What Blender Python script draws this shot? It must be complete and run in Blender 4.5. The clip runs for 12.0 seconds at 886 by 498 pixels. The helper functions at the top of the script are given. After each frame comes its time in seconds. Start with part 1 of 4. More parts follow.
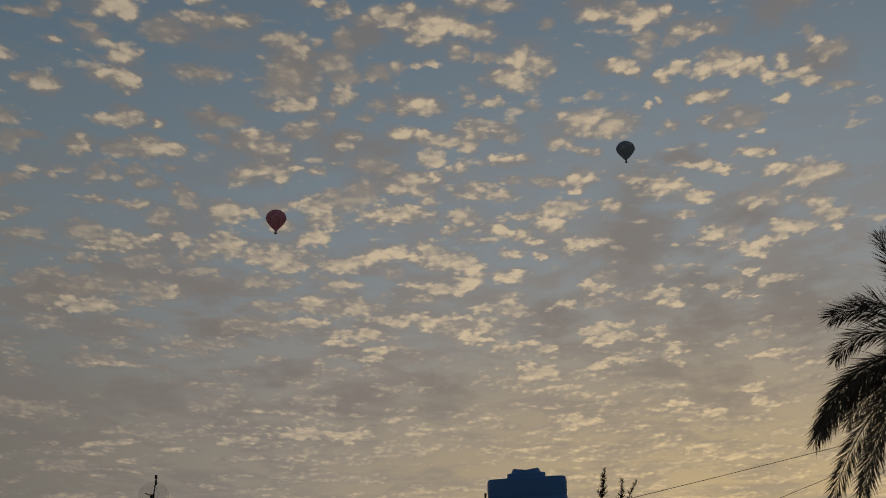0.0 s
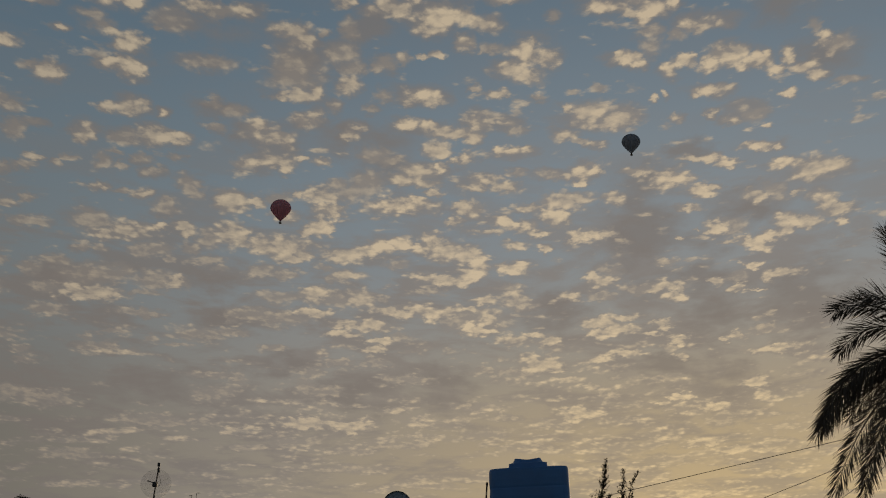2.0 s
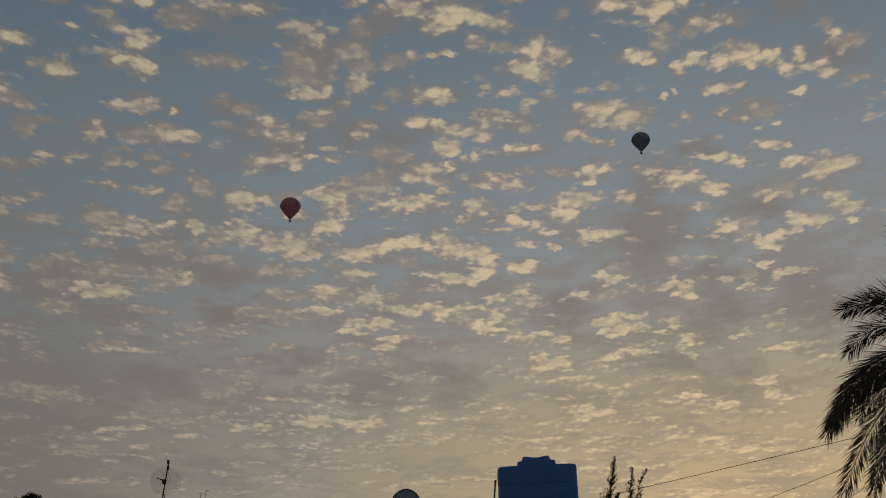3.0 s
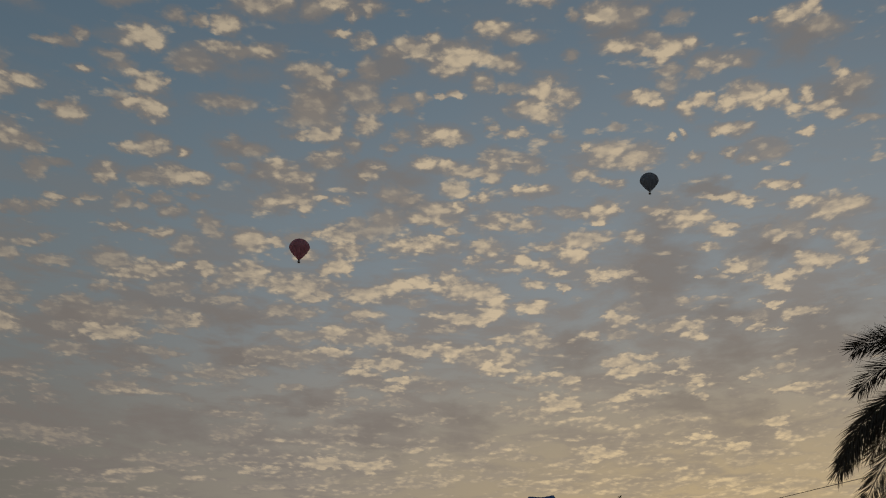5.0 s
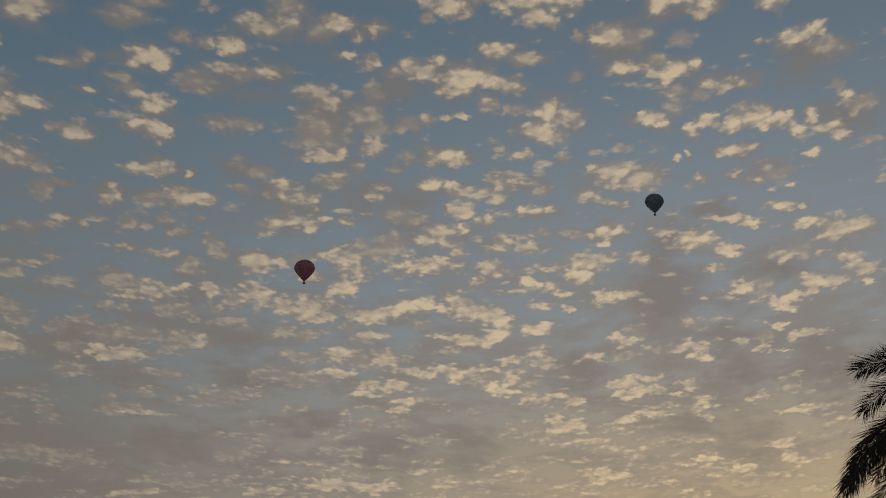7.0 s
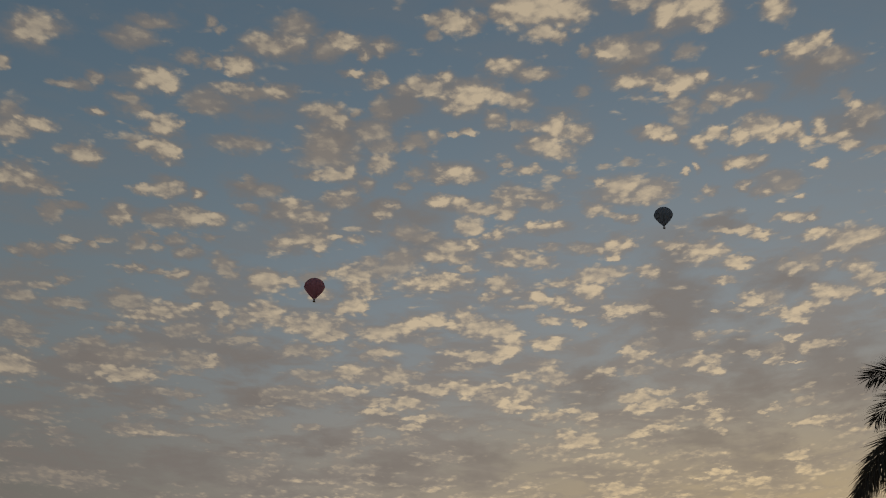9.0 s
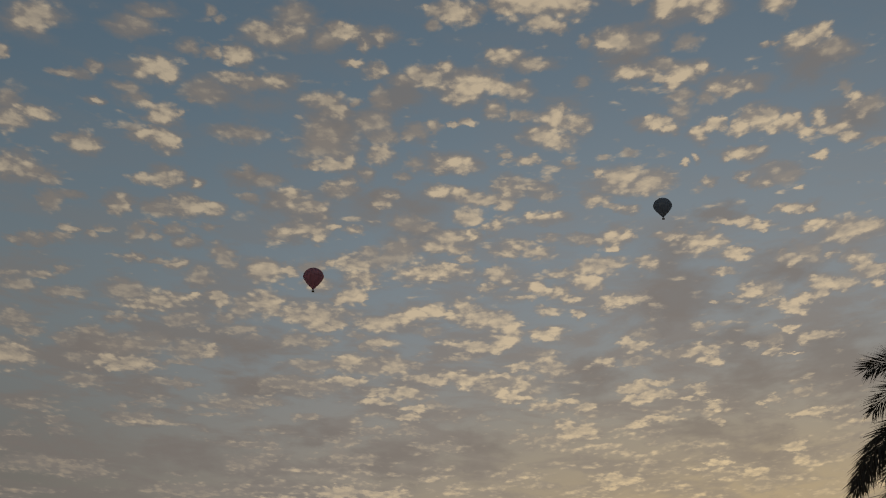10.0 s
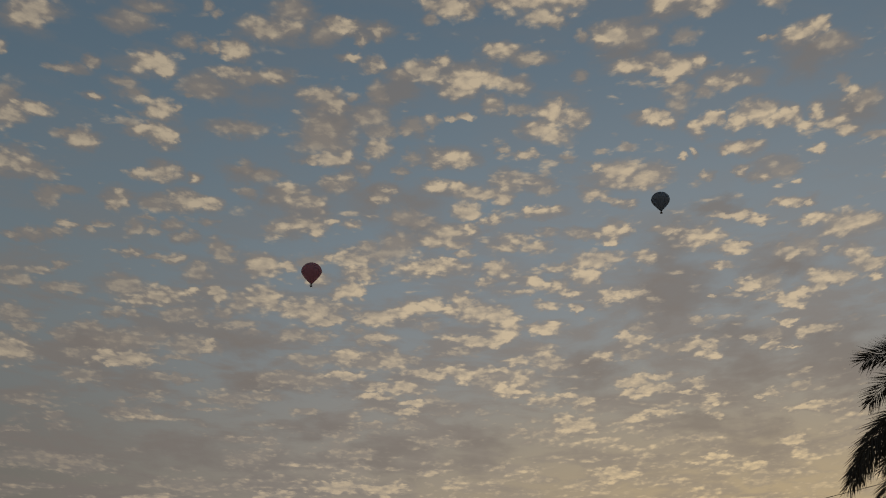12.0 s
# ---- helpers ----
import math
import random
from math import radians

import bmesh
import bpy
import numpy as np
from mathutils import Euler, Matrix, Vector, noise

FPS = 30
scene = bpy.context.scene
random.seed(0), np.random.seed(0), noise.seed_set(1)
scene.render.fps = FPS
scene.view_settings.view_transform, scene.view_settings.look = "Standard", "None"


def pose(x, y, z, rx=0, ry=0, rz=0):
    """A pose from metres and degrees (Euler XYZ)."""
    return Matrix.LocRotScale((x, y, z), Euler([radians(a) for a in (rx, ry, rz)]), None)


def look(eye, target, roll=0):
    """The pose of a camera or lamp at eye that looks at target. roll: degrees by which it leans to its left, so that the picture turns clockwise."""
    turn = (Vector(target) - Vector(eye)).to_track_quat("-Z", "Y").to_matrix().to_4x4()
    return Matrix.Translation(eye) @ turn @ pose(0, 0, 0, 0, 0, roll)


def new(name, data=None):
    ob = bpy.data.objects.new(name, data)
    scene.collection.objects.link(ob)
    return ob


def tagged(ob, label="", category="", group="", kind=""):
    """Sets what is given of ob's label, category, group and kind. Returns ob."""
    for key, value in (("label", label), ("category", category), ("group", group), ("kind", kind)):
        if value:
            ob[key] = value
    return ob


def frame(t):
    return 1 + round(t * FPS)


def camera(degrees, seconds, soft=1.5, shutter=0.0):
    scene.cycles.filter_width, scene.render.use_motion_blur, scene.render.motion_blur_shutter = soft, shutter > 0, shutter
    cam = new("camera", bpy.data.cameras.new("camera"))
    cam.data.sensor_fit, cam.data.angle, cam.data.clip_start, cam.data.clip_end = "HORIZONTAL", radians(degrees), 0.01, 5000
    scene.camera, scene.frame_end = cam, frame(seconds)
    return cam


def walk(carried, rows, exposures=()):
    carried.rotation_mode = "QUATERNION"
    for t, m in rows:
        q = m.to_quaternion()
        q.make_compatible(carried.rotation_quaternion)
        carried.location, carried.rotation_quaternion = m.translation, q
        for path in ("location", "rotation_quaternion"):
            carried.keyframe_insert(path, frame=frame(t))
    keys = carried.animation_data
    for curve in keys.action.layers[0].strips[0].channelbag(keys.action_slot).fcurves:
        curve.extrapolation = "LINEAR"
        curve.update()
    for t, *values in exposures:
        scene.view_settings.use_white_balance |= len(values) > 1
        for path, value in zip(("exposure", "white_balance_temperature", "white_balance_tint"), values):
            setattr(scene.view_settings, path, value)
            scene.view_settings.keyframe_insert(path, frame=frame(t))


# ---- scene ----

# ======================= camera =======================
cam = camera(37.5, 12.0, soft=1.1)
walk(cam, [
    (0.0, pose(-0.021, -0.011, 1.637, 107.97, 0.57, -0.54)),
    (0.5, pose(-0.022, -0.010, 1.631, 107.38, 0.32, -0.33)),
    (1.0, pose(-0.012, -0.007, 1.624, 107.46, 0.44, 0.10)),
    (1.5, pose(-0.012, -0.005, 1.615, 107.49, 0.16, -0.14)),
    (2.0, pose(-0.015, -0.004, 1.612, 107.59, 0.01, -0.52)),
    (2.5, pose(-0.000, -0.000, 1.600, 107.00, -0.00, 0.00)),
    (3.0, pose(-0.004, -0.002, 1.607, 107.51, -0.17, -0.14)),
    (3.2, pose(-0.001, -0.002, 1.606, 107.67, -0.28, -0.06)),
    (4.8, pose(0.051, 0.005, 1.584, 108.79, -0.19, 0.16)),
    (5.0, pose(0.056, 0.005, 1.582, 109.30, -0.18, 0.27)),
    (5.5, pose(0.052, 0.009, 1.569, 109.69, -0.80, 0.02)),
    (6.0, pose(0.065, 0.010, 1.567, 110.05, -1.00, 0.02)),
    (6.5, pose(0.075, 0.016, 1.547, 110.30, -0.61, 0.33)),
    (6.7, pose(0.081, 0.017, 1.543, 110.22, -0.33, 0.38)),
    (8.3, pose(0.140, 0.028, 1.510, 110.80, -0.22, 0.67)),
    (8.5, pose(0.146, 0.029, 1.505, 111.07, 0.12, 0.65)),
    (9.0, pose(0.147, 0.038, 1.476, 110.95, 0.36, 1.16)),
    (9.5, pose(0.159, 0.040, 1.470, 110.19, 0.32, 1.17)),
    (10.0, pose(0.170, 0.041, 1.467, 110.52, 0.21, 1.06)),
    (10.5, pose(0.181, 0.046, 1.450, 110.51, 0.12, 1.09)),
    (11.0, pose(0.202, 0.050, 1.437, 111.02, 0.39, 0.89)),
    (11.5, pose(0.214, 0.057, 1.415, 110.81, 0.15, 0.98)),
    (12.0, pose(0.210, 0.057, 1.412, 110.28, 0.37, 1.03)),
])

# ======================= sky, clouds and sun =======================
SUN_AZ, SUN_EL = 15.0, 3.0      # degrees, clockwise from +y, and above the horizon

# cloud clumps by how brightly the low sun lights them: azimuth, elevation, half width, half height, in degrees
LIT_TOP = [
    (-11.13, 28.54, 0.54, 0.31), (-5.87, 29.89, 0.67, 0.22), (-0.94, 28.49, 0.39, 0.27), (-0.49, 30.79, 0.74, 0.36), (0.42, 30.66, 0.51, 0.41), (1.94, 31.18, 0.57, 0.38),
    (2.15, 28.85, 0.9, 0.36), (3.93, 31.27, 2.13, 0.67), (4.72, 30.11, 0.39, 0.29), (5.48, 31.08, 0.79, 0.53), (6.9, 29.11, 0.28, 0.22), (8.06, 27.9, 0.54, 0.22),
    (8.46, 27.82, 0.87, 0.27), (9.9, 30.28, 0.33, 0.19), (10.2, 30.61, 0.6, 0.47), (11.44, 27.78, 0.37, 0.21), (11.45, 30.72, 1.09, 0.47), (12.38, 30.39, 0.65, 0.42),
    (15.09, 30.41, 0.42, 0.32), (15.47, 30.24, 0.63, 0.51), (16.14, 28.31, 0.41, 0.21), (16.42, 28.46, 0.72, 0.26), (17.23, 28.65, 0.46, 0.25)]
LIT_UPPER = [
    (-20.34, 25.28, 0.81, 0.28), (-14.93, 27.75, 0.92, 0.38), (-14.45, 25.94, 0.63, 0.41), (-14.37, 27.49, 0.48, 0.26), (0.3, 27.58, 1, 0.49), (1.56, 27.72, 0.67, 0.39),
    (3.28, 25.54, 0.27, 0.2), (4.53, 26.08, 0.76, 0.49), (5.47, 25.86, 0.54, 0.34), (8.99, 25.81, 0.21, 0.15), (9.38, 25.68, 0.59, 0.24), (9.89, 25.37, 0.32, 0.19),
    (10.19, 27.36, 0.32, 0.24), (10.62, 27.69, 0.64, 0.31), (12, 25.38, 0.52, 0.24), (12.41, 25.46, 0.21, 0.17), (12.81, 26.82, 0.84, 0.29), (13.16, 25.14, 0.41, 0.29),
    (13.97, 25.42, 0.67, 0.38), (15.35, 25.09, 0.56, 0.26), (15.71, 25.29, 0.25, 0.17), (16.71, 25.09, 0.3, 0.31), (18.35, 25.7, 0.34, 0.26)]
LIT_HIGH = [
    (-14.94, 24.91, 0.93, 0.26), (-14, 24.65, 0.52, 0.31), (-12.65, 23.04, 0.23, 0.17), (-5.25, 21.32, 0.48, 0.22), (-1.12, 23.03, 0.48, 0.2), (-0.57, 24.31, 0.87, 0.3),
    (-0.18, 22.95, 0.54, 0.22), (0.33, 21.16, 0.32, 0.22), (1.14, 21.44, 0.37, 0.17), (1.67, 21.55, 0.43, 0.3), (2.12, 23.1, 0.7, 0.35), (3.01, 21.91, 0.27, 0.15),
    (3.68, 21.87, 0.85, 0.22), (4.48, 21.96, 0.42, 0.15), (6.43, 23.6, 0.27, 0.25), (11.31, 25.03, 0.37, 0.27), (12.37, 23.82, 0.26, 0.12), (13.04, 23.99, 0.77, 0.19),
    (14.06, 22.68, 0.4, 0.14), (14.74, 24.92, 0.3, 0.19), (15.06, 21.47, 0.59, 0.19), (16.19, 24.61, 0.45, 0.19), (16.68, 23.54, 0.3, 0.14)]
LIT_MIDDLE = [
    (-12.37, 18.2, 0.45, 0.17), (-5.19, 18.47, 0.52, 0.35), (-4.68, 19.27, 0.63, 0.3), (-4.67, 18.36, 0.26, 0.2), (-1.67, 19.49, 1.31, 0.35), (-0.61, 19.68, 0.47, 0.2),
    (3.17, 18.72, 0.62, 0.2), (4.2, 18.51, 0.73, 0.2), (4.97, 18.24, 0.46, 0.15), (5.78, 18.94, 0.62, 0.34), (6.9, 20.37, 0.36, 0.15), (7.06, 20.85, 0.52, 0.29),
    (7.41, 18.13, 0.36, 0.24), (7.57, 20.78, 0.31, 0.2), (11.15, 20.34, 0.96, 0.36), (11.67, 19.03, 0.35, 0.14), (12.49, 19.75, 0.5, 0.24), (12.96, 18.13, 0.44, 0.26),
    (13.01, 19.9, 0.35, 0.12), (13.61, 20.86, 0.45, 0.19), (15.94, 18.47, 0.24, 0.14), (16.15, 18.21, 0.48, 0.28), (16.32, 20.59, 0.73, 0.24)]
LIT_LOWER = [
    (-2.32, 17.63, 0.78, 0.3), (-1.41, 17.8, 0.52, 0.25), (-0.63, 17.62, 0.52, 0.22), (-0.11, 17.99, 0.47, 0.35), (-0.02, 14.78, 0.61, 0.27), (1.81, 16.48, 0.57, 0.25),
    (2, 14.07, 0.66, 0.2), (2.2, 16.84, 0.41, 0.3), (3.74, 16.75, 0.72, 0.2), (6.37, 17.88, 0.2, 0.15), (6.76, 18.04, 0.46, 0.2), (7.64, 13.85, 0.6, 0.17),
    (10.85, 15.33, 0.39, 0.17), (11.05, 13.39, 0.34, 0.14), (11.08, 10.92, 0.43, 0.12), (14.36, 17.41, 0.48, 0.19), (14.38, 16.4, 0.34, 0.12), (14.5, 15.32, 0.29, 0.07),
    (14.83, 17.25, 0.43, 0.24), (15.35, 17.57, 0.53, 0.19), (18.51, 17.92, 0.23, 0.19)]
SOFT_TOP = [
    (-20.94, 28.96, 0.5, 0.27), (-20.61, 29.31, 0.81, 0.53), (-12.31, 28.7, 0.38, 0.22), (-9.77, 29.71, 0.41, 0.29), (-9.35, 29.62, 1.11, 0.34), (-8.52, 29.71, 0.61, 0.34),
    (-6.29, 30.05, 0.39, 0.17), (-5.41, 28.55, 0.31, 0.12), (-4.78, 29.29, 0.22, 0.22), (-4.21, 28.31, 0.45, 0.22), (-4.03, 29.57, 0.23, 0.22), (-3.81, 29.77, 0.45, 0.19),
    (-3.03, 27.93, 0.5, 0.22), (-2.2, 28.18, 0.56, 0.29), (-1.77, 30.99, 0.2, 0.1), (-1.5, 28.01, 0.56, 0.29), (-1.35, 30.8, 0.51, 0.24), (1.45, 28.94, 0.39, 0.24),
    (2.21, 30.86, 0.28, 0.24), (3.53, 28.46, 0.72, 0.24), (4.02, 30.19, 0.62, 0.34), (7.6, 29.26, 0.77, 0.38), (8.72, 31.21, 0.78, 0.33), (12.06, 29.94, 0.32, 0.24)]
SOFT_UPPER = [
    (-21.94, 27.55, 0.25, 0.23), (-21.16, 24.89, 0.68, 0.37), (-17.51, 26.07, 0.25, 0.12), (-15.19, 26.28, 0.36, 0.24), (-13.85, 25.99, 0.26, 0.14), (-11.15, 27.62, 0.7, 0.22),
    (-9.11, 27.6, 0.6, 0.27), (-6.75, 26.94, 0.88, 0.29), (-6.19, 26.6, 0.49, 0.34), (-4.05, 24.68, 0.49, 0.35), (-1.51, 25.87, 0.38, 0.22), (-0.41, 25.94, 0.27, 0.1),
    (-0.2, 27.14, 0.61, 0.29), (0.22, 26.06, 0.33, 0.15), (1.67, 26.62, 0.44, 0.29), (2.52, 27.38, 0.66, 0.37), (3.68, 25.45, 0.65, 0.32), (4.48, 25.05, 0.76, 0.34),
    (4.82, 26.5, 0.27, 0.2), (9.52, 27.47, 0.38, 0.14), (12.79, 26.58, 0.26, 0.19), (13.72, 26.72, 0.47, 0.19), (14.51, 25.6, 0.36, 0.24), (17.44, 24.52, 0.59, 0.23)]
SOFT_HIGH = [
    (-21.04, 22.96, 0.43, 0.33), (-20.06, 23.01, 0.78, 0.3), (-17.83, 24.29, 0.55, 0.33), (-17.44, 24.14, 0.3, 0.19), (-15.03, 23.06, 0.46, 0.19), (-14.14, 23.11, 0.56, 0.36),
    (-7.06, 24.06, 0.38, 0.2), (-6.25, 24.09, 0.7, 0.25), (-6.22, 23.03, 0.53, 0.3), (-5.58, 24.28, 0.27, 0.25), (-5.56, 23.17, 0.32, 0.25), (-3.54, 22.83, 0.38, 0.17),
    (-1.11, 24, 0.27, 0.2), (0.11, 24.13, 0.6, 0.25), (3.1, 24.36, 0.49, 0.17), (3.59, 23.11, 0.48, 0.2), (7.48, 23.41, 0.95, 0.44), (8.78, 23.13, 0.79, 0.44),
    (10.41, 23.79, 0.18, 0.15), (10.95, 23.94, 0.13, 0.15), (11.59, 22.94, 0.23, 0.17), (13.07, 23.02, 0.2, 0.12), (13.69, 24.05, 0.41, 0.17), (18.02, 24.2, 0.44, 0.19)]
SOFT_MIDDLE = [
    (-18.07, 20.66, 0.34, 0.17), (-15.94, 21.82, 0.4, 0.34), (-12.89, 21.98, 0.72, 0.34), (-11.98, 21.96, 0.62, 0.27), (-8.21, 22.59, 0.69, 0.34), (-7.49, 21.26, 1.05, 0.32),
    (-7.4, 22.25, 0.79, 0.37), (-6.82, 20.91, 0.37, 0.25), (-6.05, 21.37, 0.26, 0.15), (-3.94, 22.45, 0.37, 0.17), (-0.6, 20.97, 0.74, 0.35), (0.21, 21.95, 0.59, 0.3),
    (0.49, 22.69, 0.48, 0.25), (1.3, 22.68, 0.75, 0.22), (1.97, 22.54, 0.37, 0.35), (6.23, 22.45, 0.58, 0.22), (6.26, 20.72, 0.37, 0.2), (7.65, 21.98, 0.37, 0.1),
    (8.5, 22.81, 0.52, 0.17), (9.65, 20.77, 0.62, 0.15), (12.11, 21.12, 0.56, 0.12), (13.13, 21.08, 0.4, 0.17), (15.77, 22.26, 0.2, 0.12), (15.84, 21.36, 0.2, 0.09)]
SOFT_LOWER = [
    (-15, 19.69, 0.4, 0.17), (-13.21, 19.45, 0.4, 0.19), (-9.24, 19.4, 0.67, 0.39), (-8.08, 19.51, 0.42, 0.2), (-6.14, 19.81, 0.21, 0.15), (-4.82, 19.84, 0.89, 0.35),
    (-1.4, 20.6, 0.69, 0.22), (-0.34, 20.47, 0.48, 0.2), (0.05, 20.09, 0.37, 0.15), (1.49, 19.5, 0.32, 0.15), (1.88, 19.32, 0.52, 0.3), (2.17, 20.25, 0.53, 0.12),
    (2.57, 20.54, 0.69, 0.22), (3.49, 20.27, 0.53, 0.25), (4.63, 19.36, 0.57, 0.17), (6.2, 19.66, 0.88, 0.3), (6.72, 19.64, 0.52, 0.2), (8.4, 19.62, 0.51, 0.24),
    (11.91, 20.28, 0.45, 0.29), (14.48, 19.64, 0.25, 0.12), (14.95, 19.41, 0.63, 0.19), (16.66, 19.35, 0.24, 0.12), (17.39, 20.35, 1.01, 0.42), (18.47, 20.34, 0.52, 0.23)]
SOFT_LOW = [
    (-14.7, 17.68, 0.74, 0.24), (-13.73, 17.96, 1.09, 0.36), (-11.35, 18.16, 0.4, 0.19), (-11.09, 17.92, 0.25, 0.17), (-9.18, 18, 0.77, 0.44), (-8.66, 17.77, 0.36, 0.29),
    (-7.63, 17.68, 0.77, 0.29), (-6.76, 18.94, 0.52, 0.25), (-6.59, 17.58, 1.13, 0.39), (-5.71, 18.27, 0.36, 0.17), (-2.84, 17.46, 0.52, 0.2), (0.66, 17.48, 0.67, 0.35),
    (1.08, 18.79, 0.37, 0.15), (2.5, 18.31, 0.68, 0.12), (3.91, 17.73, 0.52, 0.17), (5.24, 17.49, 0.23, 0.12), (8.17, 18.14, 0.46, 0.17), (11.38, 17.77, 0.2, 0.07),
    (12.17, 18.17, 0.12, 0.07), (13.64, 17.55, 0.39, 0.1), (15.99, 17.87, 0.33, 0.24), (16.87, 18.14, 0.52, 0.24), (17.8, 18.87, 0.47, 0.38), (18.36, 18.57, 0.47, 0.23)]
SOFT_BOTTOM = [
    (-19.42, 15.36, 0.37, 0.28), (-11.46, 15.79, 0.45, 0.22), (-6.45, 17.09, 0.56, 0.2), (-5.81, 17.23, 0.52, 0.2), (-5.26, 15.52, 0.66, 0.22), (-4.13, 17.33, 0.78, 0.17),
    (-4, 17.18, 0.62, 0.2), (-3.86, 16.39, 0.62, 0.2), (-3.34, 15.41, 0.66, 0.29), (-0.39, 16.34, 0.52, 0.15), (0.51, 16.2, 0.62, 0.15), (1.41, 16.04, 0.31, 0.1),
    (1.7, 17.34, 0.57, 0.35), (3.82, 15.32, 0.46, 0.29), (6.36, 15.41, 0.35, 0.15), (7.29, 16.25, 0.25, 0.2), (7.78, 16.03, 0.5, 0.24), (10.39, 15.72, 0.84, 0.19),
    (10.72, 16.79, 0.45, 0.14), (11.24, 15.6, 0.2, 0.19), (12.86, 15.85, 0.19, 0.14), (13.68, 15.5, 0.24, 0.14), (15.05, 15.92, 0.24, 0.19), (15.78, 16.02, 0.61, 0.14)]
SOFT_FOOT = [
    (-19.98, 15.2, 0.83, 0.42), (-15.23, 15.17, 1.21, 0.24), (-5.37, 14.71, 0.56, 0.12), (-4.01, 13.82, 0.61, 0.1), (-3.84, 14.26, 0.51, 0.15), (-2.57, 14.23, 0.66, 0.22),
    (-2.19, 13.5, 0.35, 0.1), (-2.06, 14.92, 0.41, 0.2), (-1.17, 14.72, 0.46, 0.15), (-0.53, 14.91, 0.56, 0.22), (0.74, 14.78, 0.36, 0.25), (1.64, 14.96, 0.36, 0.12),
    (2.54, 15.28, 0.46, 0.12), (2.64, 14.5, 0.35, 0.29), (3.75, 13.57, 0.65, 0.17), (4.64, 13.76, 0.35, 0.1), (5.25, 13.5, 0.35, 0.15), (7.79, 14.21, 0.6, 0.19),
    (8.39, 13.94, 0.64, 0.19), (8.8, 14.45, 0.45, 0.12), (9.9, 13.69, 0.29, 0.1), (10.38, 14.13, 0.34, 0.12), (12.98, 13.33, 0.19, 0.12), (13.59, 13.48, 0.28, 0.14)]
SOFT_BASE = [
    (-8.28, 9.58, 0.73, 0.14), (-5.33, 9.95, 1.09, 0.19), (-3.59, 9.85, 0.75, 0.2), (-2.57, 13.16, 0.45, 0.12), (4.96, 12.49, 0.7, 0.29), (5.57, 12.35, 0.35, 0.17),
    (6.14, 10.25, 0.5, 0.12), (6.46, 10.48, 0.54, 0.14), (7.17, 10.22, 0.34, 0.12), (7.32, 12.61, 0.59, 0.12), (8.69, 12.91, 0.69, 0.14), (10.11, 10.68, 0.34, 0.07),
    (11.04, 12.65, 0.19, 0.14), (11.32, 6.83, 0.71, 0.14), (11.68, 8.95, 0.57, 0.1), (12.59, 10.45, 0.42, 0.12), (13.09, 8.62, 0.42, 0.09), (14.22, 11.48, 0.51, 0.16),
    (14.4, 11, 0.28, 0.16), (15.3, 12.82, 0.84, 0.14)]
DIM_TOP = [
    (-19.04, 27.1, 0.63, 0.12), (-17.67, 27.55, 0.26, 0.14), (-15.89, 29.44, 0.74, 0.28), (-15.28, 30.1, 0.67, 0.23), (-13.27, 28.74, 0.48, 0.24), (-12.64, 26.93, 0.75, 0.43),
    (-12.44, 30.41, 0.22, 0.19), (-12, 30.09, 0.22, 0.17), (-10.33, 27.48, 0.54, 0.22), (-8.36, 30.58, 0.67, 0.38), (-7.3, 27, 0.38, 0.17), (-6.84, 29.54, 0.61, 0.27),
    (-5.29, 26.87, 0.28, 0.15), (-4.13, 27.13, 0.39, 0.37), (-1.49, 30.27, 0.34, 0.19), (0.93, 30.89, 0.34, 0.24), (5.98, 27.62, 0.27, 0.19), (6, 29.36, 0.22, 0.22),
    (8.42, 29.15, 0.71, 0.38), (9.26, 29.32, 0.44, 0.21), (9.85, 28.12, 0.38, 0.19), (11.15, 28.96, 0.59, 0.24), (14.72, 28.49, 0.21, 0.09), (15.24, 28.48, 0.23, 0.09),
    (17.9, 27.9, 0.6, 0.32)]
DIM_UPPER = [
    (-21.27, 25.7, 0.49, 0.42), (-18.73, 24.43, 0.5, 0.19), (-15.98, 26.85, 0.47, 0.24), (-15.46, 26.38, 0.57, 0.29), (-13.09, 26.46, 0.21, 0.12), (-10.34, 25.31, 0.93, 0.29),
    (-6.55, 25.11, 0.95, 0.74), (-4.39, 26.02, 0.6, 0.34), (-3.7, 25.47, 0.49, 0.3), (-2.61, 25.48, 0.38, 0.15), (-2.33, 25.68, 0.44, 0.25), (-2.33, 24.2, 0.43, 0.22),
    (2.02, 24.56, 0.22, 0.12), (2.35, 26.3, 0.16, 0.15), (2.9, 26.38, 0.55, 0.2), (4.98, 24.16, 0.32, 0.17), (6.79, 24.39, 0.27, 0.1), (7.87, 24.42, 0.37, 0.15),
    (10.47, 26.01, 0.48, 0.39), (10.67, 26.72, 0.43, 0.19), (11.72, 26.5, 0.37, 0.19), (18.04, 26.17, 0.3, 0.19), (18.64, 25.09, 0.2, 0.14), (19.19, 25.46, 0.49, 0.28),
    (19.2, 23.8, 0.48, 0.14)]
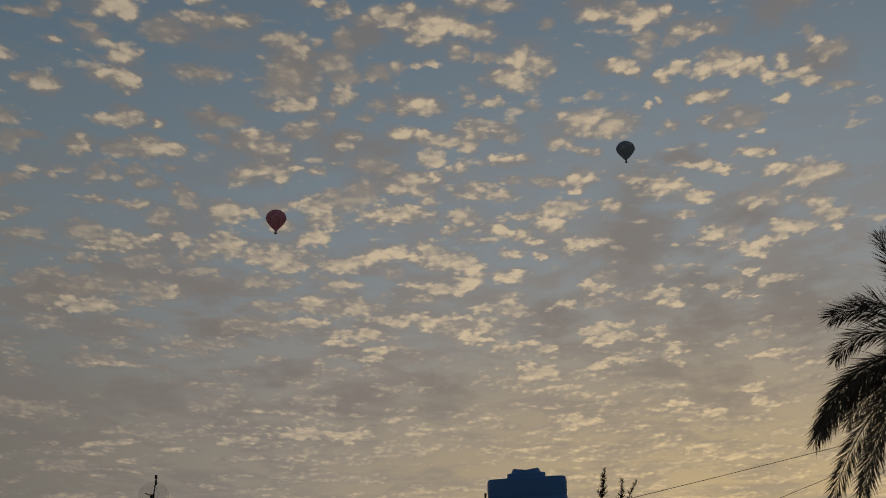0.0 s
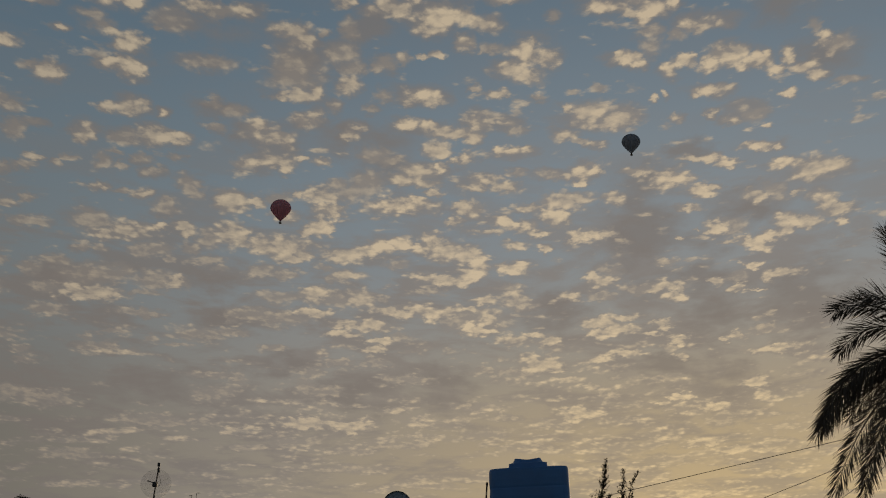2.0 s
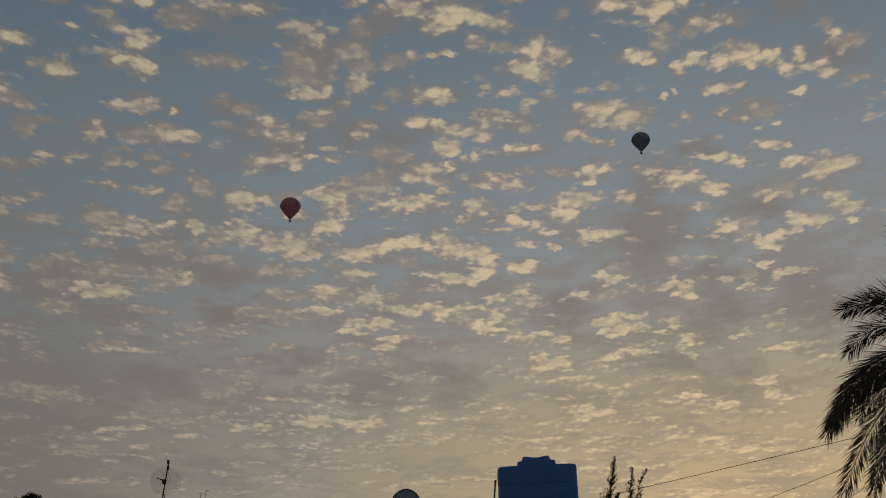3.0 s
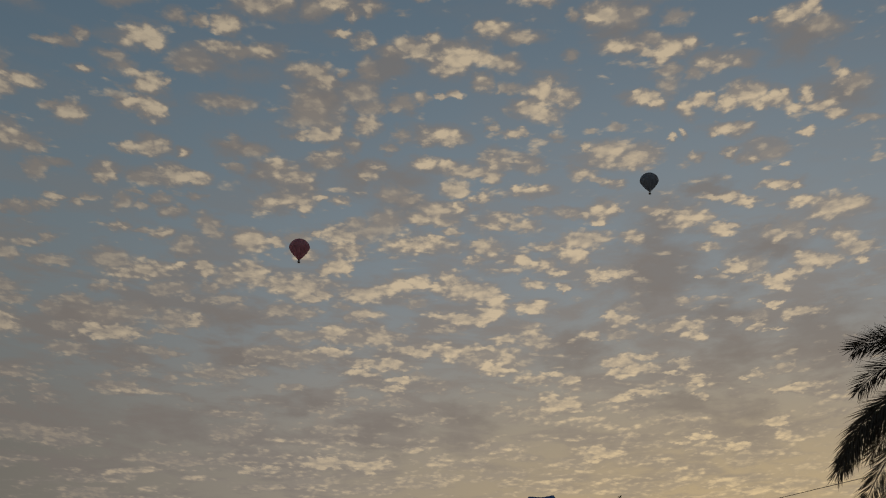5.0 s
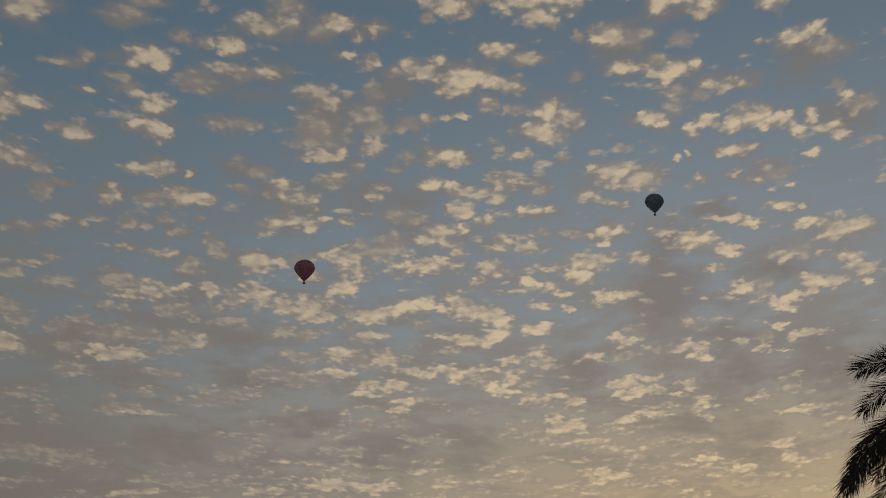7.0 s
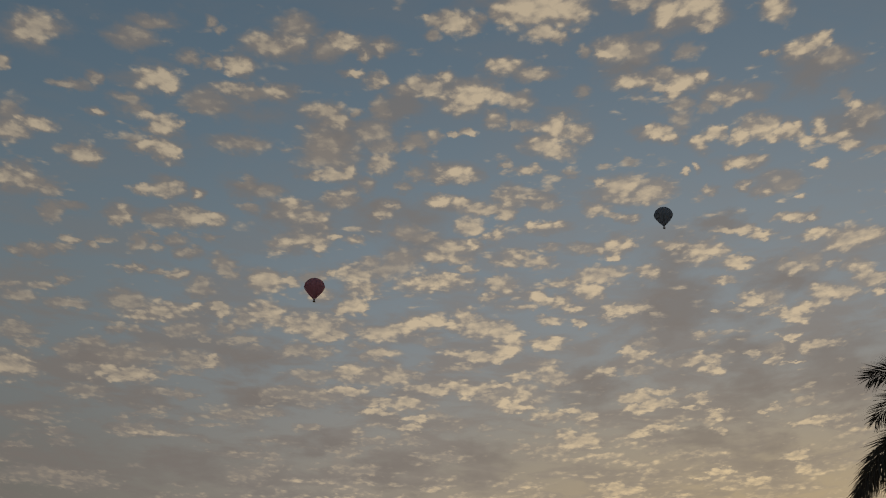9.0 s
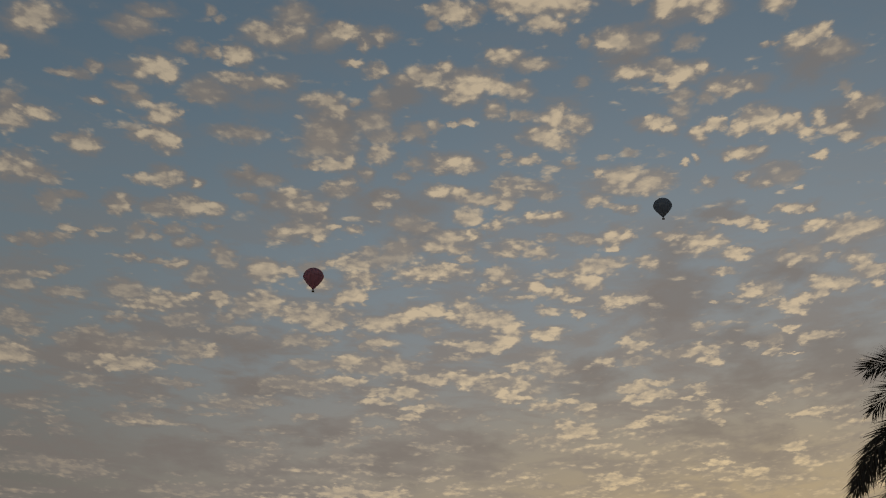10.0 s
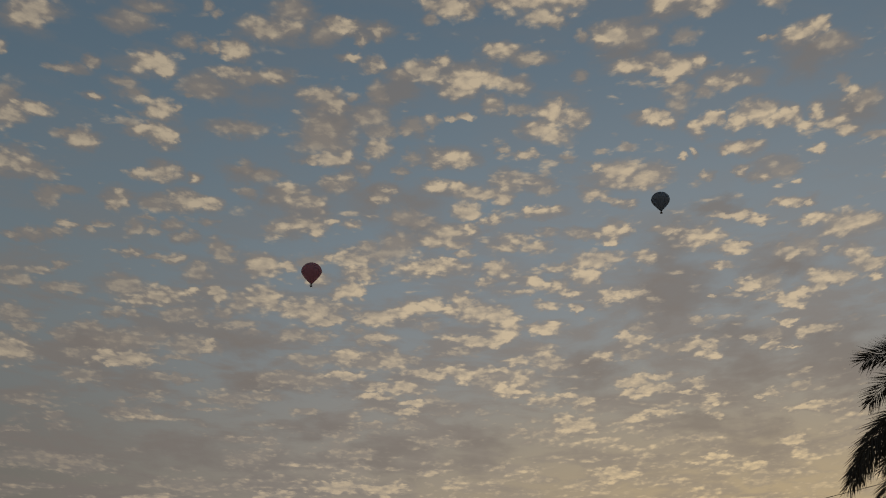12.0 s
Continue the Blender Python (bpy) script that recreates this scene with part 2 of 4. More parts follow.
DIM_HIGH = [
    (-19.17, 22.75, 0.44, 0.24), (-19.05, 21.69, 0.34, 0.33), (-18.34, 22, 0.44, 0.14), (-16.6, 20.84, 0.35, 0.12), (-15.21, 20.72, 0.3, 0.34), (-14.62, 21.15, 0.35, 0.14),
    (-14.32, 20.61, 0.3, 0.12), (-14.16, 21.82, 0.56, 0.24), (-13.59, 23.39, 0.26, 0.19), (-13.46, 20.99, 0.41, 0.17), (-11.8, 21.17, 0.41, 0.15), (-10.24, 23.6, 0.37, 0.24),
    (-10.18, 22.53, 0.37, 0.15), (-9.43, 23.28, 0.48, 0.29), (-8.54, 21.05, 0.58, 0.2), (-4.63, 23.73, 0.32, 0.22), (-2.99, 20.6, 0.74, 0.32), (-2.87, 23.65, 0.27, 0.15),
    (-2.59, 21.72, 0.69, 0.25), (-1.66, 21.47, 0.53, 0.22), (3.98, 22.7, 0.59, 0.17), (4.04, 20.94, 0.37, 0.12), (5.61, 20.8, 0.52, 0.17), (7, 22.16, 0.42, 0.12),
    (14.97, 22.9, 0.6, 0.29)]
DIM_MIDDLE = [
    (-20.49, 18.5, 0.33, 0.12), (-20.31, 20.01, 0.33, 0.12), (-19.96, 18.03, 0.52, 0.19), (-19.73, 20.21, 0.33, 0.16), (-19.24, 20.12, 0.24, 0.14), (-19.18, 18.58, 0.43, 0.14),
    (-18.52, 20.24, 0.44, 0.17), (-18.13, 18.91, 0.29, 0.14), (-17.79, 17.91, 0.72, 0.17), (-17.06, 20.44, 0.2, 0.12), (-15.24, 18.17, 0.84, 0.38), (-14.11, 19.58, 0.4, 0.12),
    (-12.9, 20.44, 0.46, 0.15), (-12.06, 19.22, 0.41, 0.19), (-12.04, 18.93, 0.51, 0.24), (-11.22, 20.24, 0.41, 0.29), (-10.94, 19.77, 0.31, 0.39), (-10.06, 17.72, 0.41, 0.39),
    (-7.05, 19.67, 0.68, 0.25), (-4.44, 20.41, 0.37, 0.2), (-3.78, 20.03, 1.05, 0.35), (8.86, 17.81, 0.25, 0.1), (12.17, 19.04, 0.3, 0.12), (13.7, 18.07, 0.49, 0.29),
    (15.58, 19.54, 0.49, 0.33)]
DIM_LOWER = [
    (-19.93, 16.73, 0.56, 0.28), (-19.27, 16.17, 0.37, 0.14), (-17.72, 16.03, 0.33, 0.17), (-16.67, 16.39, 0.43, 0.19), (-15.76, 17.05, 0.34, 0.14), (-15.05, 15.95, 1.07, 0.33),
    (-14.9, 17.01, 0.34, 0.14), (-14.2, 16.07, 0.49, 0.29), (-13.17, 17.09, 0.35, 0.19), (-12.43, 17.25, 0.45, 0.19), (-12.33, 15.8, 0.69, 0.29), (-11.9, 16.79, 0.2, 0.1),
    (-10.92, 17.32, 0.35, 0.17), (-10.14, 16.82, 0.66, 0.15), (-9.62, 16.52, 0.35, 0.12), (-7.71, 16.45, 0.51, 0.22), (-6.56, 16.35, 0.41, 0.15), (-4.77, 16.7, 0.36, 0.15),
    (-4.5, 16.26, 0.21, 0.15), (-1.42, 16.91, 0.36, 0.15), (-0.14, 15.72, 0.51, 0.1), (3.58, 15.89, 0.51, 0.1), (8.06, 16.5, 0.5, 0.19), (9.51, 15.65, 0.6, 0.15),
    (13.73, 16.02, 0.34, 0.14)]
DIM_LOW = [
    (-18.59, 13.12, 0.6, 0.14), (-17.04, 15.25, 0.47, 0.17), (-16.95, 14.3, 0.66, 0.19), (-15.04, 12.91, 0.38, 0.14), (-14.95, 13.27, 0.24, 0.09), (-14.2, 12.91, 0.29, 0.14),
    (-14.01, 13.51, 0.43, 0.1), (-12.98, 14.44, 0.73, 0.12), (-12.79, 15.25, 0.59, 0.12), (-12.54, 13.38, 0.24, 0.12), (-11.42, 13.11, 0.49, 0.07), (-10.47, 13.65, 0.79, 0.22),
    (-8.86, 13.79, 0.45, 0.12), (-8.77, 14.57, 0.3, 0.22), (-7.64, 14.57, 0.86, 0.22), (-7.12, 14.12, 0.35, 0.1), (-7.09, 13.12, 0.4, 0.12), (-6.91, 15.37, 0.76, 0.2),
    (-6.5, 14.47, 0.81, 0.17), (-4.24, 15.33, 0.71, 0.22), (-1.43, 13.74, 0.35, 0.15), (2.01, 14.51, 1.12, 0.39), (4.44, 15.06, 0.3, 0.1), (7.74, 15.4, 0.4, 0.1),
    (14.92, 13.63, 0.52, 0.14)]
DIM_BOTTOM = [
    (-19.38, 11.91, 0.36, 0.09), (-18.57, 10.75, 1.13, 0.23), (-17.84, 12.6, 0.32, 0.12), (-17.69, 12.24, 0.32, 0.09), (-16.72, 10.61, 0.92, 0.23), (-9.72, 11.08, 0.54, 0.24),
    (-8.88, 11.29, 0.34, 0.19), (-8.53, 11.7, 0.25, 0.29), (-5.55, 11.5, 0.3, 0.34), (-5.44, 12.1, 0.4, 0.19), (-4.68, 11.27, 0.5, 0.19), (-4.2, 12.6, 0.5, 0.1),
    (-2.44, 12.6, 0.4, 0.15), (-2.06, 11.97, 0.2, 0.12), (-0.94, 11.82, 0.7, 0.12), (1.91, 10.68, 0.64, 0.14), (2.33, 12.26, 0.4, 0.1), (3.26, 10.25, 0.49, 0.14),
    (3.82, 12.16, 0.75, 0.12), (8.5, 11.89, 0.39, 0.1), (9.14, 10.67, 0.82, 0.09), (10.2, 11.81, 0.58, 0.12), (10.81, 10.48, 0.52, 0.07), (12.78, 10.04, 0.28, 0.19),
    (16.1, 11.71, 0.37, 0.09)]
DIM_FOOT = [
    (-15.36, 8.35, 0.92, 0.14), (-11.69, 9.86, 1.44, 0.19), (-8.12, 8.81, 0.49, 0.12), (-6.05, 9.14, 0.74, 0.19), (-3.33, 8.81, 0.74, 0.12), (-3.31, 8.03, 0.99, 0.12),
    (-1.09, 9.01, 0.75, 0.12), (-0.1, 7.32, 0.99, 0.1), (2.39, 9.5, 0.75, 0.15), (4.37, 8.99, 0.74, 0.12), (5.38, 9.88, 0.64, 0.15), (7.81, 8.81, 0.73, 0.12),
    (9.76, 9.01, 0.58, 0.1), (10.02, 9.36, 0.53, 0.12), (10.21, 8.28, 0.72, 0.12), (12.69, 9.75, 0.33, 0.12), (13.29, 8.07, 0.61, 0.09), (14.98, 8.83, 0.56, 0.12)]
# thick grey patches of the same layer
GREY_WEST = [
    (-17.74, 11.6, 2.53, 0.6), (-15.78, 15.9, 2.05, 0.57), (-11.8, 11.26, 2.89, 0.66), (-10.15, 26.79, 1.62, 0.49), (-10.09, 15.89, 1.13, 0.53), (-9.97, 23.37, 1.06, 0.49),
    (-8.76, 14.23, 1.87, 0.39), (-7.79, 22.24, 1.59, 0.69), (-6.69, 12.33, 1.37, 0.43), (-6.57, 25.6, 1.36, 1.1), (-3.27, 22.33, 2.01, 0.62), (-3.18, 11.27, 1.99, 0.84),
    (-3.17, 27.15, 1.11, 0.49), (-2.46, 21.22, 1.33, 0.62), (0.56, 11.61, 1.37, 0.85)]
GREY_EAST = [
    (5.56, 14.66, 1.13, 0.85), (8.1, 28.5, 1.23, 0.36), (8.83, 16.71, 1.25, 0.61), (9.57, 18.13, 1.51, 2.43), (10, 20.3, 1.15, 0.73), (10.48, 12.4, 1.57, 0.43),
    (11.84, 16.77, 1.72, 1.08), (12.02, 21.49, 0.96, 0.39), (12.61, 14.55, 1.45, 1.43), (12.82, 11.68, 1.06, 0.82), (14.53, 18.96, 1.59, 0.62), (16.09, 13.58, 1.16, 0.7),
    (16.75, 15.18, 1.86, 1.4), (17.05, 27.31, 1.39, 0.81), (18.52, 25.08, 1.35, 0.81)]


# the colours of air, haze and cloud
HAZE_FAR, HAZE_FAR_LOW = (0.148, 0.148, 0.143), (0.128, 0.118, 0.104)
SKY_GAIN = (0.98, 1.065, 1.15)
HAZE_HIGH, HAZE_LOW, HAZE_GLOW = (0.200, 0.222, 0.251), (0.266, 0.229, 0.188), (0.56, 0.41, 0.21)
CLOUD_LIT, CLOUD_GLOW, CLOUD_FAR, CLOUD_FAR_LOW = (0.59, 0.472, 0.322), (0.94, 0.685, 0.345), (0.35, 0.30, 0.228), (0.30, 0.242, 0.185)
CLOUD_BACK_FAR, CLOUD_SHADE_FAR = (0.205, 0.182, 0.160), (0.178, 0.156, 0.140)
CLOUD_SHADE, CLOUD_BACK = (0.229, 0.202, 0.181), (0.282, 0.248, 0.213)


class Nodes:
    """Short hand for building a node tree."""

    def __init__(self, tree):
        self.tree = tree

    def add(self, kind):
        return self.tree.nodes.new(kind)

    def feed(self, socket, value):
        if isinstance(value, bpy.types.NodeSocket):
            self.tree.links.new(value, socket)
        else:
            socket.default_value = value

    def math(self, op, a, b=0.0, c=0.0, clamp=False):
        node = self.add("ShaderNodeMath")
        node.operation, node.use_clamp = op, clamp
        for socket, value in zip(node.inputs, (a, b, c)):
            self.feed(socket, value)
        return node.outputs[0]

    def vec(self, op, a, b=(0, 0, 0), c=(0, 0, 0), scale=None):
        node = self.add("ShaderNodeVectorMath")
        node.operation = op
        self.feed(node.inputs[0], a)
        self.feed(node.inputs[1], b)
        self.feed(node.inputs[2], c)
        if scale is not None:
            self.feed(node.inputs["Scale"], scale)
        return node.outputs["Value"] if op in ("LENGTH", "DOT_PRODUCT", "DISTANCE") else node.outputs[0]

    def xyz(self, x, y, z=0.0):
        node = self.add("ShaderNodeCombineXYZ")
        for socket, value in zip(node.inputs, (x, y, z)):
            self.feed(socket, value)
        return node.outputs[0]

    def split(self, v):
        node = self.add("ShaderNodeSeparateXYZ")
        self.feed(node.inputs[0], v)
        return node.outputs

    def noise(self, v, scale, detail=4.0, rough=0.5, distort=0.0, color=False):
        node = self.add("ShaderNodeTexNoise")
        self.feed(node.inputs["Vector"], v)
        for key, value in (("Scale", scale), ("Detail", detail), ("Roughness", rough), ("Distortion", distort)):
            node.inputs[key].default_value = value
        return node.outputs["Color" if color else "Fac"]

    def remap(self, v, a, b, c=0.0, d=1.0, smooth=True):
        node = self.add("ShaderNodeMapRange")
        node.interpolation_type = "SMOOTHSTEP" if smooth else "LINEAR"
        for socket, value in zip(node.inputs, (v, a, b, c, d)):
            self.feed(socket, value)
        return node.outputs[0]

    def mix(self, f, a, b):
        node = self.add("ShaderNodeMix")
        node.data_type = "RGBA"
        self.feed(node.inputs[0], f)
        self.feed(node.inputs[6], a)
        self.feed(node.inputs[7], b)
        return node.outputs[2]


def rgb(r, g, b):
    return (r, g, b, 1.0)


def make_sky():
    world = bpy.data.worlds.new("sky")
    scene.world = world
    world.use_nodes = True
    world.node_tree.nodes.clear()
    n = Nodes(world.node_tree)
    way = n.add("ShaderNodeTexCoord").outputs["Generated"]
    x, y, z = n.split(way)
    azimuth = n.math("MULTIPLY", n.math("ARCTAN2", x, y), 57.29578)
    elevation = n.math("MULTIPLY", n.math("ARCSINE", z), 57.29578)

    # the cloud layer: puffs keep their thickness, and shrink towards the horizon
    height = n.math("MAXIMUM", z, 0.0)
    across = n.math("DIVIDE", x, n.math("ADD", height, 0.33))
    rise = n.math("MULTIPLY", n.math("LOGARITHM", n.math("ADD", height, 0.06), math.e), 1.12)
    sheet = n.xyz(across, rise, n.math("MULTIPLY", y, 0.3))

    # clear sky
    air = n.add("ShaderNodeTexSky")
    air.sky_type, air.sun_disc = "NISHITA", False
    air.sun_elevation, air.sun_rotation = radians(SUN_EL), radians(SUN_AZ)
    air.air_density, air.dust_density, air.ozone_density = 1.0, 0.3, 1.2
    clear = n.vec("MULTIPLY", air.outputs[0], SKY_GAIN)

    # closeness to the sun
    a, e = radians(SUN_AZ), radians(SUN_EL)
    towards = n.vec("DOT_PRODUCT", way, (math.sin(a) * math.cos(e), math.cos(a) * math.cos(e), math.sin(e)))
    off = n.math("MULTIPLY", n.math("ARCCOSINE", n.math("MINIMUM", towards, 0.99999)), 57.29578)
    glow = n.math("MULTIPLY", n.remap(off, 26.0, 2.0), n.remap(elevation, 18.0, 3.0))

    # haze, thicker towards the horizon
    haze_colour = n.mix(n.remap(elevation, 21.0, 8.0), rgb(*HAZE_HIGH), rgb(*HAZE_LOW))
    haze_colour = n.mix(n.remap(off, 20.0, 38.0, 0.0, 0.85), haze_colour, n.mix(n.remap(elevation, 16.0, 9.0), rgb(*HAZE_FAR), rgb(*HAZE_FAR_LOW)))
    haze_colour = n.mix(glow, haze_colour, rgb(*HAZE_GLOW))
    haze = n.remap(elevation, 30.0, 9.0, 0.05, 0.95)
    back = n.mix(haze, clear, n.vec("SCALE", haze_colour, scale=10.0))

    # ragged outlines: the clumps' places bent by noise at two sizes
    bend = n.vec("SUBTRACT", n.noise(sheet, 30.0, 3.0, 0.55, color=True), (0.5, 0.5, 0.5))
    ragged = n.vec("SUBTRACT", n.noise(sheet, 105.0, 4.5, 0.62, color=True), (0.5, 0.5, 0.5))
    place = n.vec("MULTIPLY_ADD", bend, (1.0, 0.6, 0.0), n.xyz(azimuth, elevation))
    place = n.vec("MULTIPLY_ADD", ragged, (0.72, 0.46, 0.0), place)

    def nearest(clumps, spot, start=9.0):
        found = start
        for az, el, w, h in clumps:
            d = n.vec("LENGTH", n.vec("MULTIPLY_ADD", spot, (1 / w, 1 / h, 0.0), (-az / w, -el / h, 0.0)))
            found = n.math("SMOOTH_MIN", found, d, 0.3)
        return found

    # lumps of three sizes inside the clumps
    def heaps(v):
        return n.noise(v, 34.0, 6.0, 0.58, 0.15)

    puffs = heaps(sheet)
    knobs = n.add("ShaderNodeTexVoronoi")
    knobs.feature = "SMOOTH_F1"
    n.feed(knobs.inputs["Vector"], n.vec("MULTIPLY_ADD", bend, (0.02, 0.02, 0.02), sheet))
    knobs.inputs["Scale"].default_value = 92.0
    knobs.inputs["Smoothness"].default_value = 0.5
    knob = n.math("SUBTRACT", 0.45, knobs.outputs["Distance"])
    fine = n.math("ADD", n.math("MULTIPLY", n.math("SUBTRACT", puffs, 0.5), 1.45), n.math("MULTIPLY", n.math("SUBTRACT", knob, 0.08), 0.5))

    fuller = n.remap(elevation, 21.0, 12.0, 0.0, 0.42)

    def layer(near, reach):
        return n.math("ADD", n.math("MULTIPLY", n.math("SUBTRACT", n.math("ADD", fuller, reach), n.math("MINIMUM", near, 2.6)), 0.62), fine)

    near_lit = nearest(LIT_TOP + LIT_UPPER + LIT_HIGH + LIT_MIDDLE + LIT_LOWER, place)
    near_soft = nearest(SOFT_TOP + SOFT_UPPER + SOFT_HIGH + SOFT_MIDDLE + SOFT_LOWER + SOFT_LOW + SOFT_BOTTOM + SOFT_FOOT + SOFT_BASE, place)
    near_dim = nearest(DIM_TOP + DIM_UPPER + DIM_HIGH + DIM_MIDDLE + DIM_LOWER + DIM_LOW + DIM_BOTTOM + DIM_FOOT, place)
    lit = layer(near_lit, 1.44)
    soft = layer(near_soft, 1.50)
    dim = layer(near_dim, 1.56)
    # thin cloud that trails round the clumps
    wisp = n.noise(n.vec("MULTIPLY", sheet, (0.7, 1.0, 1.0)), 22.0, 4.0, 0.55)
    near_any = n.math("MINIMUM", n.math("MINIMUM", near_lit, near_soft), near_dim)
    veil = n.math("ADD", n.math("MULTIPLY", n.math("SUBTRACT", 1.95, n.math("MINIMUM", near_any, 3.0)), 0.5), n.math("MULTIPLY", n.math("SUBTRACT", wisp, 0.5), 2.6))
    patch = n.math("MULTIPLY", nearest(GREY_WEST + GREY_EAST, n.vec("MULTIPLY_ADD", bend, (1.3, 1.0, 0.0), place)), 0.9)

    # loose flecks, thicker towards the horizon
    groups = n.noise(n.vec("MULTIPLY", sheet, (0.5, 1.0, 1.0)), 22.0, 3.0, 0.5)
    loose = n.math("ADD", n.math("ADD", n.math("MULTIPLY", fine, 0.75), n.math("MULTIPLY", n.math("SUBTRACT", groups, 0.5), 2.2)), n.remap(elevation, 16.0, 10.5, -0.45, 0.12))
    loose = n.math("SUBTRACT", loose, n.math("MULTIPLY", n.math("MULTIPLY", n.remap(off, 16.0, 34.0), n.remap(elevation, 18.0, 12.0)), 0.38))
    flecks = n.math("ADD", n.math("MULTIPLY", n.math("SUBTRACT", n.noise(n.vec("MULTIPLY", sheet, (0.7, 1.0, 1.0)), 60.0, 3.0, 0.5), 0.5), 3.4), n.math("MULTIPLY", n.math("SUBTRACT", n.noise(sheet, 11.0, 2.0, 0.5), 0.5), 2.2))
    flecks = n.math("SUBTRACT", flecks, n.math("ADD", n.remap(elevation, 11.0, 17.0, 0.60, 0.38), n.remap(off, 20.0, 34.0, 0.0, 0.16)))

    # lower down, broad drifts with soft lit rims towards the sun
    def drifts(v):
        return n.noise(n.vec("MULTIPLY", v, (0.62, 1.0, 1.0)), 15.0, 5.0, 0.56, 0.3)

    drift = drifts(sheet)
    rim = n.math("SUBTRACT", drift, drifts(n.vec("ADD", sheet, (0.012, -0.024, 0.0))))
    rim = n.math("ADD", n.math("MULTIPLY", rim, 3.4), n.math("MULTIPLY", fine, 0.55))
    rim = n.math("SUBTRACT", rim, n.remap(elevation, 17.0, 12.0, 0.9, 0.08))
    grey = n.remap(patch, 1.6, 0.3)
    loose = n.math("SUBTRACT", n.math("MAXIMUM", loose, rim), n.math("MULTIPLY", grey, 0.3))

    def share(field, low, high, top):
        return n.remap(field, low, high, 0.0, top)

    cover = n.math("MAXIMUM", share(lit, -0.16, 0.46, 0.95), share(soft, -0.18, 0.52, 0.86))
    cover = n.math("MAXIMUM", cover, share(dim, -0.2, 0.6, 0.66))
    cover = n.math("MAXIMUM", cover, n.math("MAXIMUM", share(loose, -0.1, 0.52, 0.85), share(flecks, -0.05, 0.55, 0.7)))

    # how much of the low sun each part catches
    relief = n.math("SUBTRACT", puffs, heaps(n.vec("ADD", sheet, (0.005, -0.010, 0.0))))
    light = n.math("MAXIMUM", share(lit, -0.1, 0.75, 0.92), share(soft, -0.1, 0.82, 0.80))
    light = n.math("MAXIMUM", light, share(dim, -0.05, 0.80, 0.36))
    light = n.math("MAXIMUM", light, n.math("MAXIMUM", share(loose, -0.05, 0.9, 0.7), share(flecks, -0.05, 0.6, 0.6)))
    light = n.math("ADD", light, n.math("MULTIPLY", relief, 2.5))
    light = n.math("ADD", light, n.math("MULTIPLY", n.math("SUBTRACT", knob, 0.08), 0.7))
    # thick middles stay grey, thin edges glow
    thick = n.math("MAXIMUM", n.math("MAXIMUM", soft, dim), n.math("SUBTRACT", lit, 0.2))
    light = n.math("SUBTRACT", light, n.remap(thick, 0.5, 1.1, 0.0, 0.28))
    light = n.math("SUBTRACT", light, n.math("MULTIPLY", grey, 0.12))
    far_colour = n.mix(n.remap(elevation, 9.0, 19.0), rgb(*CLOUD_FAR_LOW), rgb(*CLOUD_FAR))
    cloud_colour = n.mix(n.remap(off, 16.0, 40.0, 0.0, 0.66), rgb(*CLOUD_LIT), far_colour)
    cloud_colour = n.mix(glow, cloud_colour, rgb(*CLOUD_GLOW))
    shade_colour = n.mix(n.remap(off, 15.0, 34.0), rgb(*CLOUD_SHADE), rgb(*CLOUD_SHADE_FAR))
    shade_colour = n.mix(n.math("MULTIPLY", glow, 0.45), shade_colour, rgb(*HAZE_GLOW))
    back_colour = n.mix(n.remap(off, 16.0, 38.0), rgb(*CLOUD_BACK), rgb(*CLOUD_BACK_FAR))
    back_colour = n.mix(n.math("MULTIPLY", glow, 0.6), back_colour, rgb(*HAZE_GLOW))
    cloud_colour = n.mix(n.remap(light, 0.0, 1.0, smooth=False), back_colour, cloud_colour)
    cloud_colour = n.mix(n.remap(elevation, 13.0, 6.0, 0.0, 0.3), cloud_colour, haze_colour)
    cloud = n.vec("SCALE", cloud_colour, scale=10.0)

    # broad grey-brown drifts of thicker cloud
    broad = n.remap(drift, 0.44, 0.62, 0.0, 0.8)
    patchy = n.math("MULTIPLY", n.math("MULTIPLY", grey, n.remap(n.noise(sheet, 14.0, 4.0, 0.55), 0.3, 0.6)), n.remap(elevation, 19.0, 24.0, 0.8, 0.68))
    thin = n.math("MAXIMUM", n.math("MULTIPLY", broad, n.remap(elevation, 24.0, 14.5, 0.12, 1.0)), share(veil, -0.2, 0.75, 0.66))
    back = n.mix(thin, back, n.vec("SCALE", shade_colour, scale=10.0))
    thick_colour = n.mix(0.6, shade_colour, n.mix(n.math("MULTIPLY", glow, 0.4), rgb(*CLOUD_SHADE_FAR), rgb(*HAZE_GLOW)))
    back = n.mix(patchy, back, n.vec("SCALE", thick_colour, scale=10.0))
    final = n.mix(cover, back, cloud)

    ground = n.add("ShaderNodeBackground")
    n.feed(ground.inputs[0], final)
    ground.inputs[1].default_value = 0.1
    out = n.add("ShaderNodeOutputWorld")
    n.tree.links.new(ground.outputs[0], out.inputs[0])


make_sky()

sun_data = bpy.data.lights.new("sun", "SUN")
sun_data.energy, sun_data.angle, sun_data.color = 0.6, radians(10), (1.0, 0.78, 0.52)
sun = new("sun", sun_data)
sun.matrix_world = look((0, 0, 0), (-math.sin(radians(SUN_AZ)), -math.cos(radians(SUN_AZ)), -math.tan(radians(SUN_EL))))


